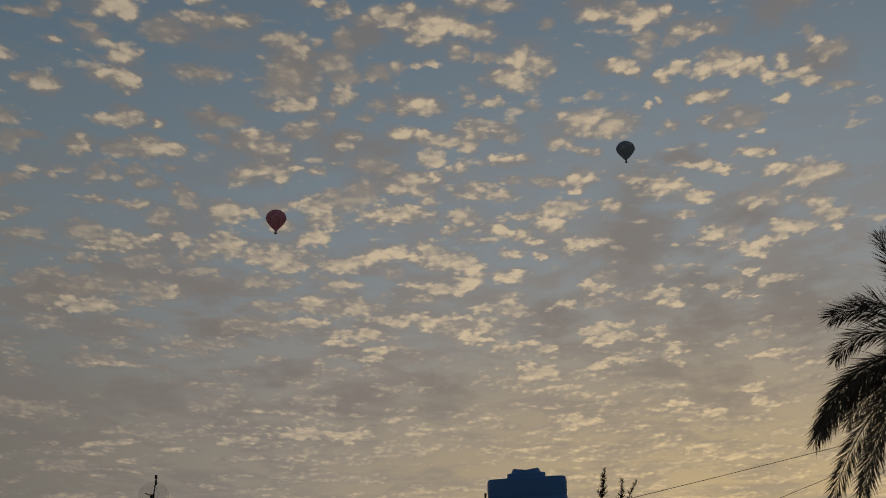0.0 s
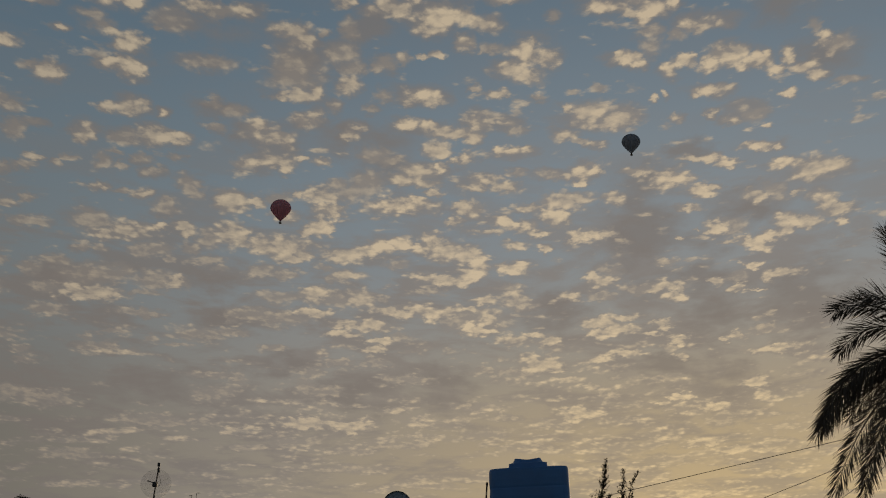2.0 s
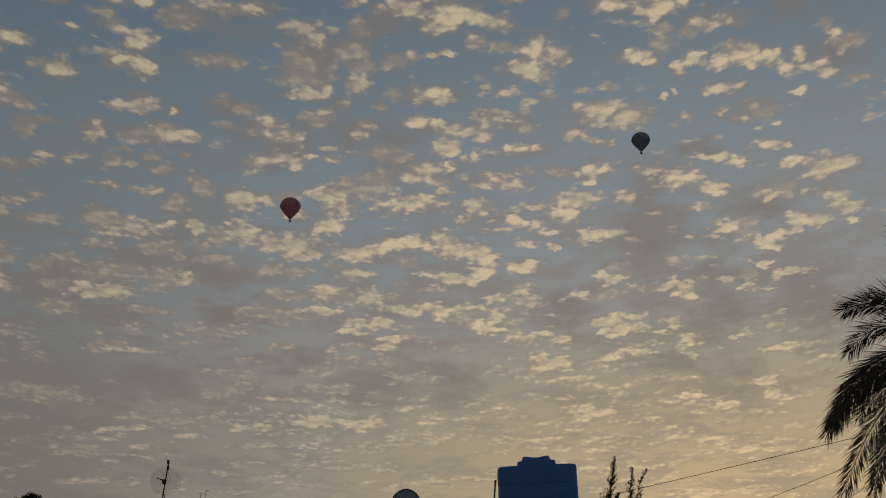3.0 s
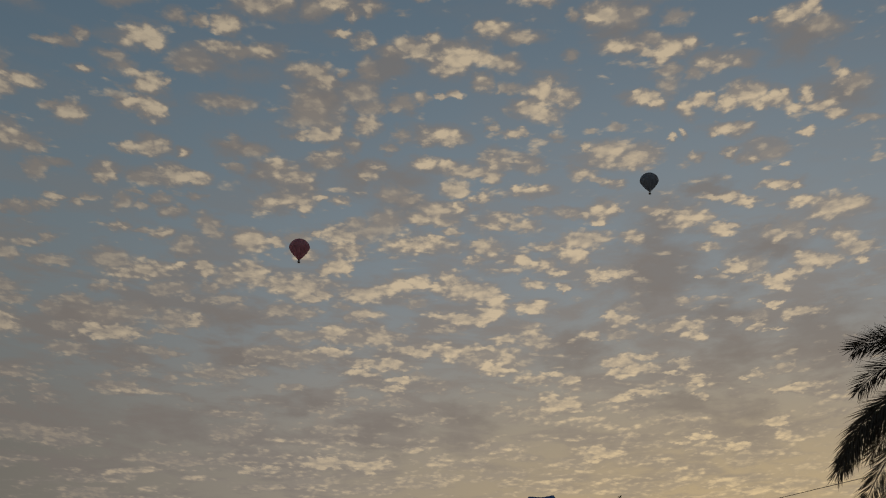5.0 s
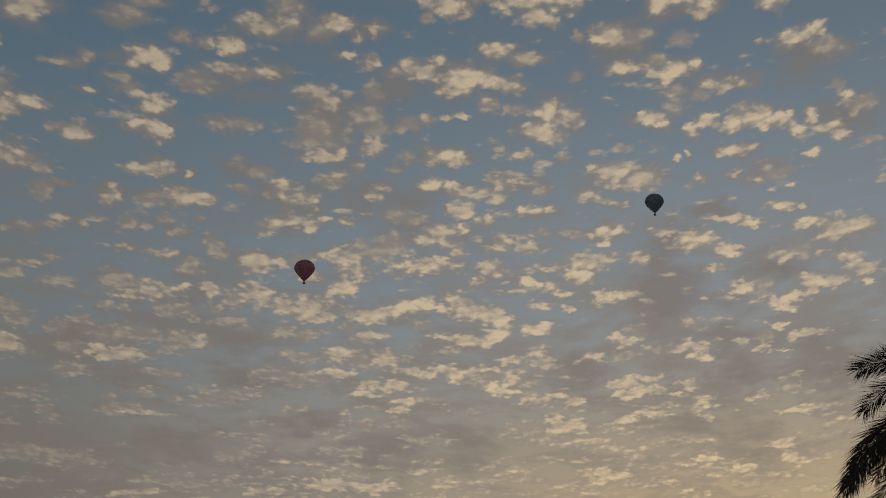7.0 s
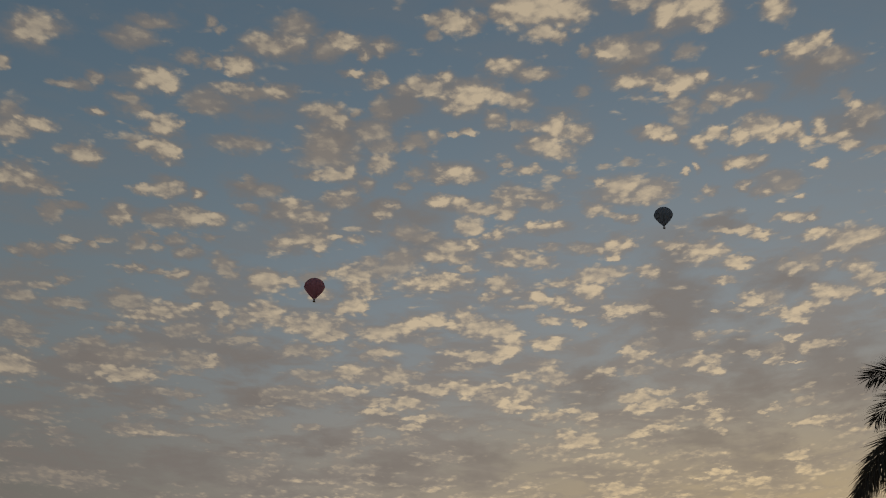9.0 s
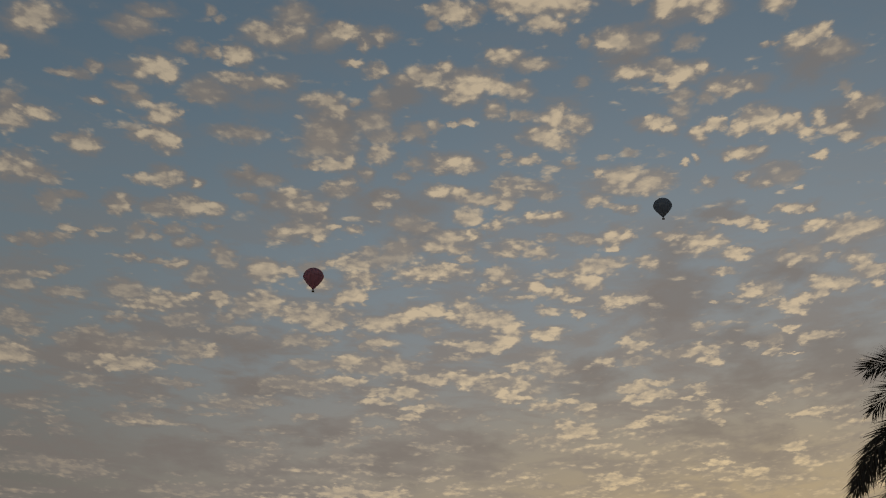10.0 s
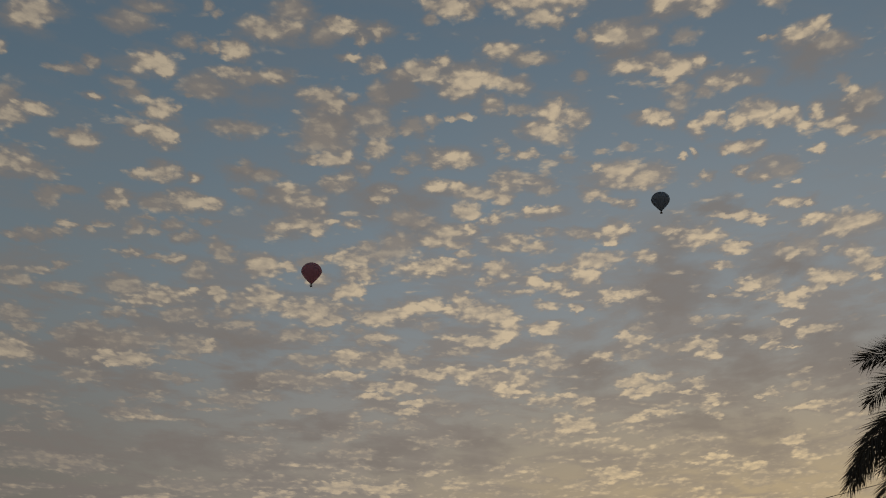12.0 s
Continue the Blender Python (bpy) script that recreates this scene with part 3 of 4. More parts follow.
# ======================= materials =======================
def material(name, colour, rough=0.7, metal=0.0, vary=0.25, grain=8.0, bump=0.0, random_piece=0.0, clear=0.0):
    """A surface with stains at two sizes, fine relief and, where wanted, a tint of its own for each object."""
    m = bpy.data.materials.new(name)
    m.use_nodes = True
    n = Nodes(m.node_tree)
    shader = m.node_tree.nodes["Principled BSDF"]
    at = n.add("ShaderNodeTexCoord").outputs["Object"]
    broad = n.noise(at, grain * 0.2, 3.0, 0.55)
    fine = n.noise(at, grain, 6.0, 0.65)
    f = n.math("ADD", n.math("MULTIPLY", broad, 0.6), n.math("MULTIPLY", fine, 0.4))
    if random_piece:
        info = n.add("ShaderNodeObjectInfo").outputs["Random"]
        f = n.math("ADD", f, n.math("MULTIPLY", n.math("SUBTRACT", info, 0.5), random_piece))
    dark = rgb(*[c * (1 - vary) for c in colour])
    bright = rgb(*[min(1.0, c * (1 + vary)) for c in colour])
    n.feed(shader.inputs["Base Color"], n.mix(n.remap(f, 0.3, 0.7), dark, bright))
    n.feed(shader.inputs["Roughness"], n.remap(fine, 0.3, 0.7, max(0.05, rough - 0.1), min(1.0, rough + 0.1)))
    shader.inputs["Metallic"].default_value = metal
    if clear:
        shader.inputs["Alpha"].default_value = 1 - clear
    if bump:
        b = n.add("ShaderNodeBump")
        b.inputs["Strength"].default_value = 0.6
        b.inputs["Distance"].default_value = bump
        n.feed(b.inputs["Height"], fine)
        n.feed(shader.inputs["Normal"], b.outputs[0])
    return m


M_DIRT = material("dry_dirt", (0.24, 0.18, 0.12), 0.95, 0, 0.3, 0.6, 0.03)
M_PLASTER = material("dusty_plaster", (0.34, 0.28, 0.21), 0.9, 0, 0.3, 3.0, 0.008)
M_CONCRETE = material("roof_concrete", (0.27, 0.25, 0.23), 0.92, 0, 0.25, 4.0, 0.008)
M_TANK = material("blue_polyethylene", (0.055, 0.195, 0.47), 0.5, 0, 0.18, 5.0, 0.002)
M_TANK_GREY = material("grey_polyethylene", (0.20, 0.21, 0.235), 0.6, 0, 0.2, 5.0, 0.002)
M_DISH = material("painted_dish_steel", (0.27, 0.34, 0.42), 0.5, 0.1, 0.2, 6.0)
M_MESH = material("dish_wire_mesh", (0.32, 0.32, 0.31), 0.6, 0.3, 0.1, 20.0, clear=0.84)
M_STEEL = material("rusty_steel", (0.10, 0.075, 0.06), 0.7, 0.5, 0.4, 14.0)
M_BLACK = material("black_plastic", (0.025, 0.025, 0.027), 0.55, 0, 0.2, 9.0)
M_WIRE = material("black_cable", (0.07, 0.065, 0.06), 0.6, 0, 0.2, 9.0)
M_WOOD = material("weathered_pole_wood", (0.16, 0.11, 0.075), 0.9, 0, 0.35, 9.0, 0.006)
M_BARK = material("palm_trunk_bark", (0.13, 0.095, 0.065), 0.95, 0, 0.4, 6.0, 0.03)
M_FROND = material("palm_leaf", (0.082, 0.066, 0.047), 0.7, 0, 0.35, 5.0, random_piece=0.4)
M_LEAF = material("shrub_leaf", (0.095, 0.085, 0.04), 0.7, 0, 0.35, 20.0)
M_TWIG = material("shrub_twig", (0.11, 0.075, 0.05), 0.9, 0, 0.3, 30.0)
M_TREE = material("tree_leaf", (0.04, 0.045, 0.025), 0.8, 0, 0.4, 2.0)


def let_through(m, share):
    """Thin cloth: part of the light shines through."""
    n = Nodes(m.node_tree)
    shader = m.node_tree.nodes["Principled BSDF"]
    thin = n.add("ShaderNodeBsdfTranslucent")
    m.node_tree.links.new(shader.inputs["Base Color"].links[0].from_socket, thin.inputs["Color"])
    both = n.add("ShaderNodeMixShader")
    both.inputs[0].default_value = share
    m.node_tree.links.new(shader.outputs[0], both.inputs[1])
    m.node_tree.links.new(thin.outputs[0], both.inputs[2])
    m.node_tree.links.new(both.outputs[0], m.node_tree.nodes["Material Output"].inputs[0])
    return m


M_RED = material("dark_red_nylon", (0.62, 0.38, 0.44), 0.8, 0, 0.10, 0.4, random_piece=0.08)
M_TEAL = material("slate_blue_nylon", (0.37, 0.41, 0.47), 0.8, 0, 0.10, 0.4, random_piece=0.08)
let_through(M_RED, 0.65)
let_through(M_TEAL, 0.6)
let_through(M_FROND, 0.2)
let_through(M_LEAF, 0.35)
M_BAND = material("dark_nylon_band", (0.035, 0.03, 0.035), 0.75, 0, 0.15, 0.5)
M_WICKER = material("wicker", (0.16, 0.10, 0.05), 0.85, 0, 0.3, 6.0, 0.02)


# ======================= building helpers =======================
def link(name, bm, mat, smooth=False):
    mesh = bpy.data.meshes.new(name)
    bm.normal_update()
    bm.to_mesh(mesh)
    bm.free()
    mesh.materials.append(mat)
    if smooth:
        for p in mesh.polygons:
            p.use_smooth = True
    return new(name, mesh)


def part(name, bm, mat, parent, label="", smooth=False):
    ob = link(name, bm, mat, smooth)
    ob.parent = parent
    return tagged(ob, label)


def thing(name, at, label, category, group="", kind=""):
    ob = new(name)
    ob.location = at
    ob.empty_display_size = 0.2
    return tagged(ob, label, category, group, kind)


def box(bm, lo, hi, bevel=0.0):
    lo, hi = Vector(lo), Vector(hi)
    m = Matrix.Translation((lo + hi) / 2) @ Matrix.Diagonal((*(hi - lo), 1))
    made = bmesh.ops.create_cube(bm, size=1.0, matrix=m)
    if bevel:
        edges = list({e for v in made["verts"] for e in v.link_edges})
        bmesh.ops.bevel(bm, geom=edges, offset=bevel, segments=2, affect="EDGES", profile=0.6)
    return bm


def tube(bm, points, radii, sides=8):
    """A tapered tube along points, closed at both ends."""
    points = [Vector(p) for p in points]
    if not isinstance(radii, (list, tuple)):
        radii = [radii] * len(points)
    rings = []
    for i, p in enumerate(points):
        way = (points[min(i + 1, len(points) - 1)] - points[max(i - 1, 0)]).normalized()
        side = way.cross(Vector((0.31, 0.94, 0.12))).normalized()
        up = side.cross(way)
        rings.append([bm.verts.new(p + radii[i] * (math.cos(2 * math.pi * k / sides) * side + math.sin(2 * math.pi * k / sides) * up)) for k in range(sides)])
    for r, s in zip(rings, rings[1:]):
        for k in range(sides):
            bm.faces.new((r[k], r[(k + 1) % sides], s[(k + 1) % sides], s[k]))
    bm.faces.new(rings[0][::-1])
    bm.faces.new(rings[-1])
    return bm


def lathe(bm, profile, sides=48, shape=None, square=2.0):
    """A body turned about z from (radius, height) pairs; shape(angle, radius, height) may shift the height, square above 2 squares the plan."""
    rings = []
    for r, h in profile:
        if r < 1e-6:
            rings.append([bm.verts.new((0, 0, h))])
            continue
        ring = []
        for k in range(sides):
            a = 2 * math.pi * k / sides
            f = (abs(math.cos(a)) ** square + abs(math.sin(a)) ** square) ** (-1 / square)
            ring.append(bm.verts.new((r * f * math.cos(a), r * f * math.sin(a), h + (shape(a, r, h) if shape else 0))))
        rings.append(ring)
    for r, s in zip(rings, rings[1:]):
        for k in range(sides):
            q = [r[k % len(r)], r[(k + 1) % len(r)], s[(k + 1) % len(s)], s[k % len(s)]]
            q = list(dict.fromkeys(q))
            if len(q) > 2:
                bm.faces.new(q)
    return bm


def sag(a, b, drop, count=24):
    a, b = Vector(a), Vector(b)
    return [a.lerp(b, i / count) - Vector((0, 0, 4 * drop * (i / count) * (1 - i / count))) for i in range(count + 1)]


def bezier(a, b, c, t):
    return (1 - t) ** 2 * a + 2 * t * (1 - t) * b + t * t * c


# ======================= ground and buildings =======================
def make_ground():
    bm = bmesh.new()
    rings, sides = (0.0, 20, 60, 150, 400, 1000, 2200, 4600), 64
    lathe(bm, [(r, 0.0) for r in rings], sides)
    for v in bm.verts:
        d = v.co.length
        if d > 30:
            v.co.z = noise.noise(v.co * 0.02) * min(0.6, d * 0.002)
    g = link("ground", bm, M_DIRT)
    tagged(g, "flat dusty bare earth ground reaching the horizon", "ground", kind="structure")


def make_building(name, lo, hi, height, label, parapet=0.0):
    """Plastered walls with thickness under a flat concrete roof slab."""
    x0, y0 = lo
    x1, y1 = hi
    t = 0.25
    top = thing(name, ((x0 + x1) / 2, (y0 + y1) / 2, 0), label, "building")
    cx, cy = (x1 - x0) / 2, (y1 - y0) / 2
    for a, b in (((-cx, -cy), (cx, -cy + t)), ((-cx, cy - t), (cx, cy)), ((-cx, -cy + t), (-cx + t, cy - t)), ((cx - t, -cy + t), (cx, cy - t))):
        part("wall", box(bmesh.new(), (*a, -0.2), (*b, height - 0.2), 0.0), M_PLASTER, top)
    part("roof", box(bmesh.new(), (-cx - 0.12, -cy - 0.12, height - 0.196), (cx + 0.12, cy + 0.12, height), 0.03), M_CONCRETE, top)
    return top


make_ground()
make_building("pump_house", (-0.2, 15.2), (4.6, 19.4), 2.60, "low plastered house with a flat concrete roof under the blue tank")
make_building("house", (1.0, 24.0), (9.0, 32.0), 3.40, "low plastered house with cable posts on its flat roof")
far_house = make_building("house", (-30.0, 50.0), (-9.9, 60.0), 6.98, "two-storey plastered house with a low sloping roof top")
make_building("house", (-9.2, 44.6), (1.6, 54.0), 6.0, "plastered house with tank and satellite dishes on its flat roof")


def make_low_roof():
    """The shallow sloped cap on the far house: a ridge that falls away at its end."""
    bm = bmesh.new()
    outline = [(-9.95, 0.16), (-2.0, 0.17), (3.0, 0.17), (6.2, 0.18), (7.6, 0.24), (9.75, 0.28), (10.12, 0.20), (10.6, 0.02)]
    for y in (-5.1, 5.1):
        ring = [bm.verts.new((x, y, 6.98 + h)) for x, h in outline]
        ring += [bm.verts.new((10.6, y, 6.984)), bm.verts.new((-9.95, y, 6.984))]
        bm.faces.new(ring if y < 0 else ring[::-1])
    bm.verts.ensure_lookup_table()
    k = len(outline) + 2
    for i in range(k):
        j = (i + 1) % k
        bm.faces.new((bm.verts[i], bm.verts[i + k], bm.verts[j + k], bm.verts[j]))
    bmesh.ops.recalc_face_normals(bm, faces=bm.faces[:])
    part("roof_cap", bm, M_CONCRETE, far_house, "grey sloping cap of the roof")


make_low_roof()


# ======================= water tanks =======================
def make_tank(at, radius, wall, mat, label, lean=0.0, ribs=6, square=2.0, lug=0.0):
    tank = thing("water_tank", at, label, "water tank")
    tank.rotation_euler = (0, radians(lean), radians(-4))
    profile = [(0, 0), (radius * 0.96, 0), (radius * 0.995, 0.02)]
    for i in range(ribs):
        z0, z1 = 0.02 + (wall - 0.05) * i / ribs, 0.02 + (wall - 0.05) * (i + 1) / ribs
        s = z1 - z0
        profile += [(radius, z0 + 0.12 * s), (radius * 1.006, z0 + 0.5 * s), (radius, z0 + 0.9 * s), (radius * 0.992, z1)]
    profile += [(radius * 0.992, wall - 0.015), (radius * 0.975, wall), (radius * 0.90, wall + 0.006)]
    profile += [(radius * 0.60, wall + 0.022), (radius * 0.50, wall + 0.032), (radius * 0.485, wall + 0.088)]
    profile += [(radius * 0.42, wall + 0.098), (radius * 0.40, wall + 0.102), (0, wall + 0.102)]
    part("body", lathe(bmesh.new(), profile, 96, None, square), mat, tank, smooth=False)

    def lugs(a, r, h):
        return lug * abs(math.cos(a)) ** 1.5 * (r / (radius * 0.335)) if h > wall + 0.121 else 0.0

    lid = [(radius * 0.395, wall + 0.1025), (radius * 0.39, wall + 0.118), (radius * 0.345, wall + 0.122), (radius * 0.335, wall + 0.138), (radius * 0.05, wall + 0.128), (0, wall + 0.128)]
    part("lid", lathe(bmesh.new(), lid, 48, lugs), mat, tank)
    fitting = bmesh.new()
    tube(fitting, [(-radius * 0.66, 0, wall - 0.005), (-radius * 0.66, 0, wall + 0.03)], [0.035, 0.03], 12)
    part("inlet_fitting", fitting, mat, tank)
    return tank


make_tank((1.262, 16.48, 2.60), 0.490, 1.295, M_TANK, "blue ribbed plastic water tank with stepped lid on a roof", lean=-2.4, square=9.0, lug=0.036)
make_tank((-4.66, 47.5, 6.00), 0.51, 0.80, M_TANK_GREY, "dark grey plastic water tank on the far flat roof")


# ======================= dishes and masts =======================
def dish_bowl(bm, radius, depth, rings=8, sides=40):
    lathe(bm, [(radius * i / rings, depth * (i / rings) ** 2) for i in range(rings + 1)], sides)
    bmesh.ops.solidify(bm, geom=bm.faces[:], thickness=0.012)
    return bm


def make_mesh_dish(at):
    dish = thing("satellite_dish", at, "see-through wire mesh satellite dish on a leaning mast", "satellite dish")
    mast = bmesh.new()
    tube(mast, [Vector((-0.05, 0, 0)), Vector((0.125, 0, 1.60))], 0.026, 10)
    part("mast", mast, M_STEEL, dish)
    strut = bmesh.new()
    tube(strut, [(0.01, 0, 0.47), (0.14, -0.1, 0.0)], 0.016)
    part("strut", strut, M_STEEL, dish)
    centre = Matrix.Translation((0.03, 0.16, 0.87)) @ Matrix.Rotation(radians(78), 4, "X") @ Matrix.Rotation(radians(6), 4, "Y")
    bowl = dish_bowl(bmesh.new(), 0.575, 0.14)
    bowl.transform(centre)
    reflector = part("reflector", bowl, M_MESH, dish, "see-through wire mesh bowl", True)
    for k in range(12):
        rib = bmesh.new()
        a = 2 * math.pi * k / 12
        tube(rib, [Vector((math.cos(a) * r * 0.575, math.sin(a) * r * 0.575, 0.14 * r * r + 0.012)) for r in (0.08, 0.4, 0.7, 1.0)], 0.004, 5)
        rib.transform(centre)
        part("rib", rib, M_MESH, reflector)
    rim = bmesh.new()
    tube(rim, [Vector((math.cos(2 * math.pi * k / 40) * 0.577, math.sin(2 * math.pi * k / 40) * 0.577, 0.145)) for k in range(41)], 0.005, 6)
    rim.transform(centre)
    part("rim", rim, M_MESH, reflector)
    part("motor_box", box(bmesh.new(), (-0.07, -0.11, 0.78), (0.11, 0.06, 0.96), 0.015), M_BLACK, dish)
    arm = bmesh.new()
    tube(arm, [(-0.05, -0.08, 0.93), (-0.17, -0.1, 0.965), (-0.26, -0.1, 1.0)], [0.02, 0.018, 0.028])
    part("feed_arm", arm, M_BLACK, dish)
    cable = bmesh.new()
    tube(cable, [(0.10, -0.05, 0.85), (0.2, -0.06, 0.80), (0.24, -0.06, 0.92), (0.22, -0.04, 1.05), (0.12, -0.03, 1.25)], 0.006, 5)
    part("cable", cable, M_BLACK, dish)
    head = bmesh.new()
    box(head, (0.065, -0.05, 1.56), (0.165, 0.05, 1.70), 0.02)
    box(head, (0.075, -0.045, 1.32), (0.165, 0.045, 1.50), 0.02)
    part("feed_horn", head, M_BLACK, dish)
    return dish


make_mesh_dish((-10.63, 50.6, 7.27))


def make_solid_dish(at, roof, radius, turn, tilt, label, lnb, low=0.25):
    dish = thing("satellite_dish", (at[0], at[1], roof), label, "satellite dish")
    h = at[2] - roof
    mast = bmesh.new()
    tube(mast, [(0, 0.06, 0), (0, 0.06, h)], 0.03, 10)
    part("mast", mast, M_STEEL, dish)
    part("base_plate", box(bmesh.new(), (-0.16, -0.1, 0), (0.16, 0.22, 0.02), 0.004), M_STEEL, dish)
    m = Matrix.Translation((0, 0, h)) @ Matrix.Rotation(radians(turn), 4, "Z") @ Matrix.Rotation(radians(tilt), 4, "X") @ Matrix.Diagonal((0.9, 1.06, 1, 1))
    bowl = dish_bowl(bmesh.new(), radius, radius * 0.22)
    bowl.transform(m)
    reflector = part("reflector", bowl, M_DISH, dish, "dull grey painted bowl", True)
    rim = bmesh.new()
    tube(rim, [Vector((math.cos(2 * math.pi * k / 48) * radius, math.sin(2 * math.pi * k / 48) * radius, radius * 0.22)) for k in range(49)], 0.012, 6)
    rim.transform(m)
    part("rim", rim, M_BLACK, reflector)
    feed = m @ Vector((0, -radius * low, radius * lnb))
    arm = bmesh.new()
    tube(arm, [m @ Vector((0, -radius * 0.98, radius * 0.22)), feed], 0.012)
    tube(arm, [m @ Vector((0, radius * 0.98, radius * 0.22)), feed], 0.006)
    part("feed_arm", arm, M_STEEL, dish)
    horn = bmesh.new()
    box(horn, feed - Vector((0.05, 0.04, 0.04)), feed + Vector((0.05, 0.04, 0.06)), 0.012)
    part("feed_horn", horn, M_BLACK, dish)
    return dish


make_solid_dish((-1.17, 45.2, 6.57), 6.0, 0.60, 184, 74, "grey solid satellite dish with dark rim on a roof", 0.8)
make_solid_dish((-2.80, 45.4, 6.52), 6.0, 0.38, 122, 46, "small dark satellite dish tilted upwards on a roof", 1.3, 0.9)


def make_antenna(x, y, base, top, hook, label):
    a = thing("pipe_mast", (x, y, base), label, "pipe mast", "thin pipe masts")
    h = top - base
    bm = bmesh.new()
    tube(bm, [(-0.10, 0, 0), (-0.02, 0, h * 0.8), (0, 0, h - 0.03), (0.03, 0, h), (hook, 0, h - 0.01)], 0.010, 6)
    part("pipe", bm, M_STEEL, a)


make_antenna(-9.08, 50.0, 6.0, 7.65, -0.09, "thin bent steel pipe on a flat roof")
make_antenna(-8.93, 50.2, 6.0, 7.77, 0.13, "thin hooked steel pipe on a flat roof")


def make_post(x, y, base, top, r, label):
    p = thing("post", (x, y, base), label, "post")
    bm = bmesh.new()
    tube(bm, [(0, 0, 0), (0.01, 0, (top - base) * 0.6), (0.0, 0, top - base)], [r, r, r * 0.9], 8)
    part("shaft", bm, M_STEEL, p)
    cap = bmesh.new()
    tube(cap, [(0, 0, top - base - 0.002), (0.0, 0, top - base + 0.02)], [r * 1.25, r * 1.1], 8)
    part("cap", cap, M_STEEL, p)


make_post(-6.47, 48.0, 6.0, 6.90, 0.028, "short rusty steel post on a flat roof")
make_post(-6.34, 48.1, 6.0, 6.86, 0.024, "short rusty steel post on a flat roof")


def make_tank_pipe():
    p = thing("standpipe", (0.598, 15.85, 2.60), "thin brown pipe standing beside the blue tank", "pipe")
    bm = bmesh.new()
    tube(bm, [(0, 0, 0), (0.035, 0, 0.7), (0.062, 0, 1.06)], 0.0105, 8)
    part("pipe", bm, M_STEEL, p)
    cap = bmesh.new()
    tube(cap, [(0.061, 0, 1.045), (0.063, 0, 1.085)], 0.0145, 8)
    part("cap", cap, M_STEEL, p)


make_tank_pipe()


# ======================= cables =======================
def make_pole(x, y, h):
    p = thing("utility_pole", (x, y, 0), "weathered wooden utility pole carrying cables", "utility pole")
    bm = bmesh.new()
    tube(bm, [(0, 0, -0.3), (0.01, 0, h * 0.5), (0, 0, h)], [0.14, 0.12, 0.09], 14)
    part("shaft", bm, M_WOOD, p)
    part("crossarm", box(bmesh.new(), (-0.7, -0.15, h - 0.6), (0.7, -0.085, h - 0.5), 0.01), M_WOOD, p)


def make_cable(a, b, drop, r):
    bm = bmesh.new()
    tube(bm, sag(a, b, drop, 30), r, 6)
    ob = link("cable", bm, M_WIRE, True)
    tagged(ob, "thin black overhead cable strung between roofs and pole", "cable", "overhead cables")


make_pole(12.6, 24.0, 8.3)
make_post(1.60, 24.2, 3.40, 4.16, 0.03, "rusty steel cable post on a flat roof")
make_post(5.40, 24.2, 3.40, 4.22, 0.03, "rusty steel cable post on a flat roof")
make_cable((1.6, 24.2, 4.17), (12.5, 23.95, 6.73), 0.03, 0.0055)
make_cable((5.4, 24.2, 4.23), (12.5, 23.95, 7.0), 0.02, 0.005)
make_cable((6.0, 24.2, 3.45), (12.5, 23.95, 7.96), 0.03, 0.005)
make_cable((-32.0, 62.0, 10.4), (-9.9, 60.0, 7.2), 0.25, 0.008)


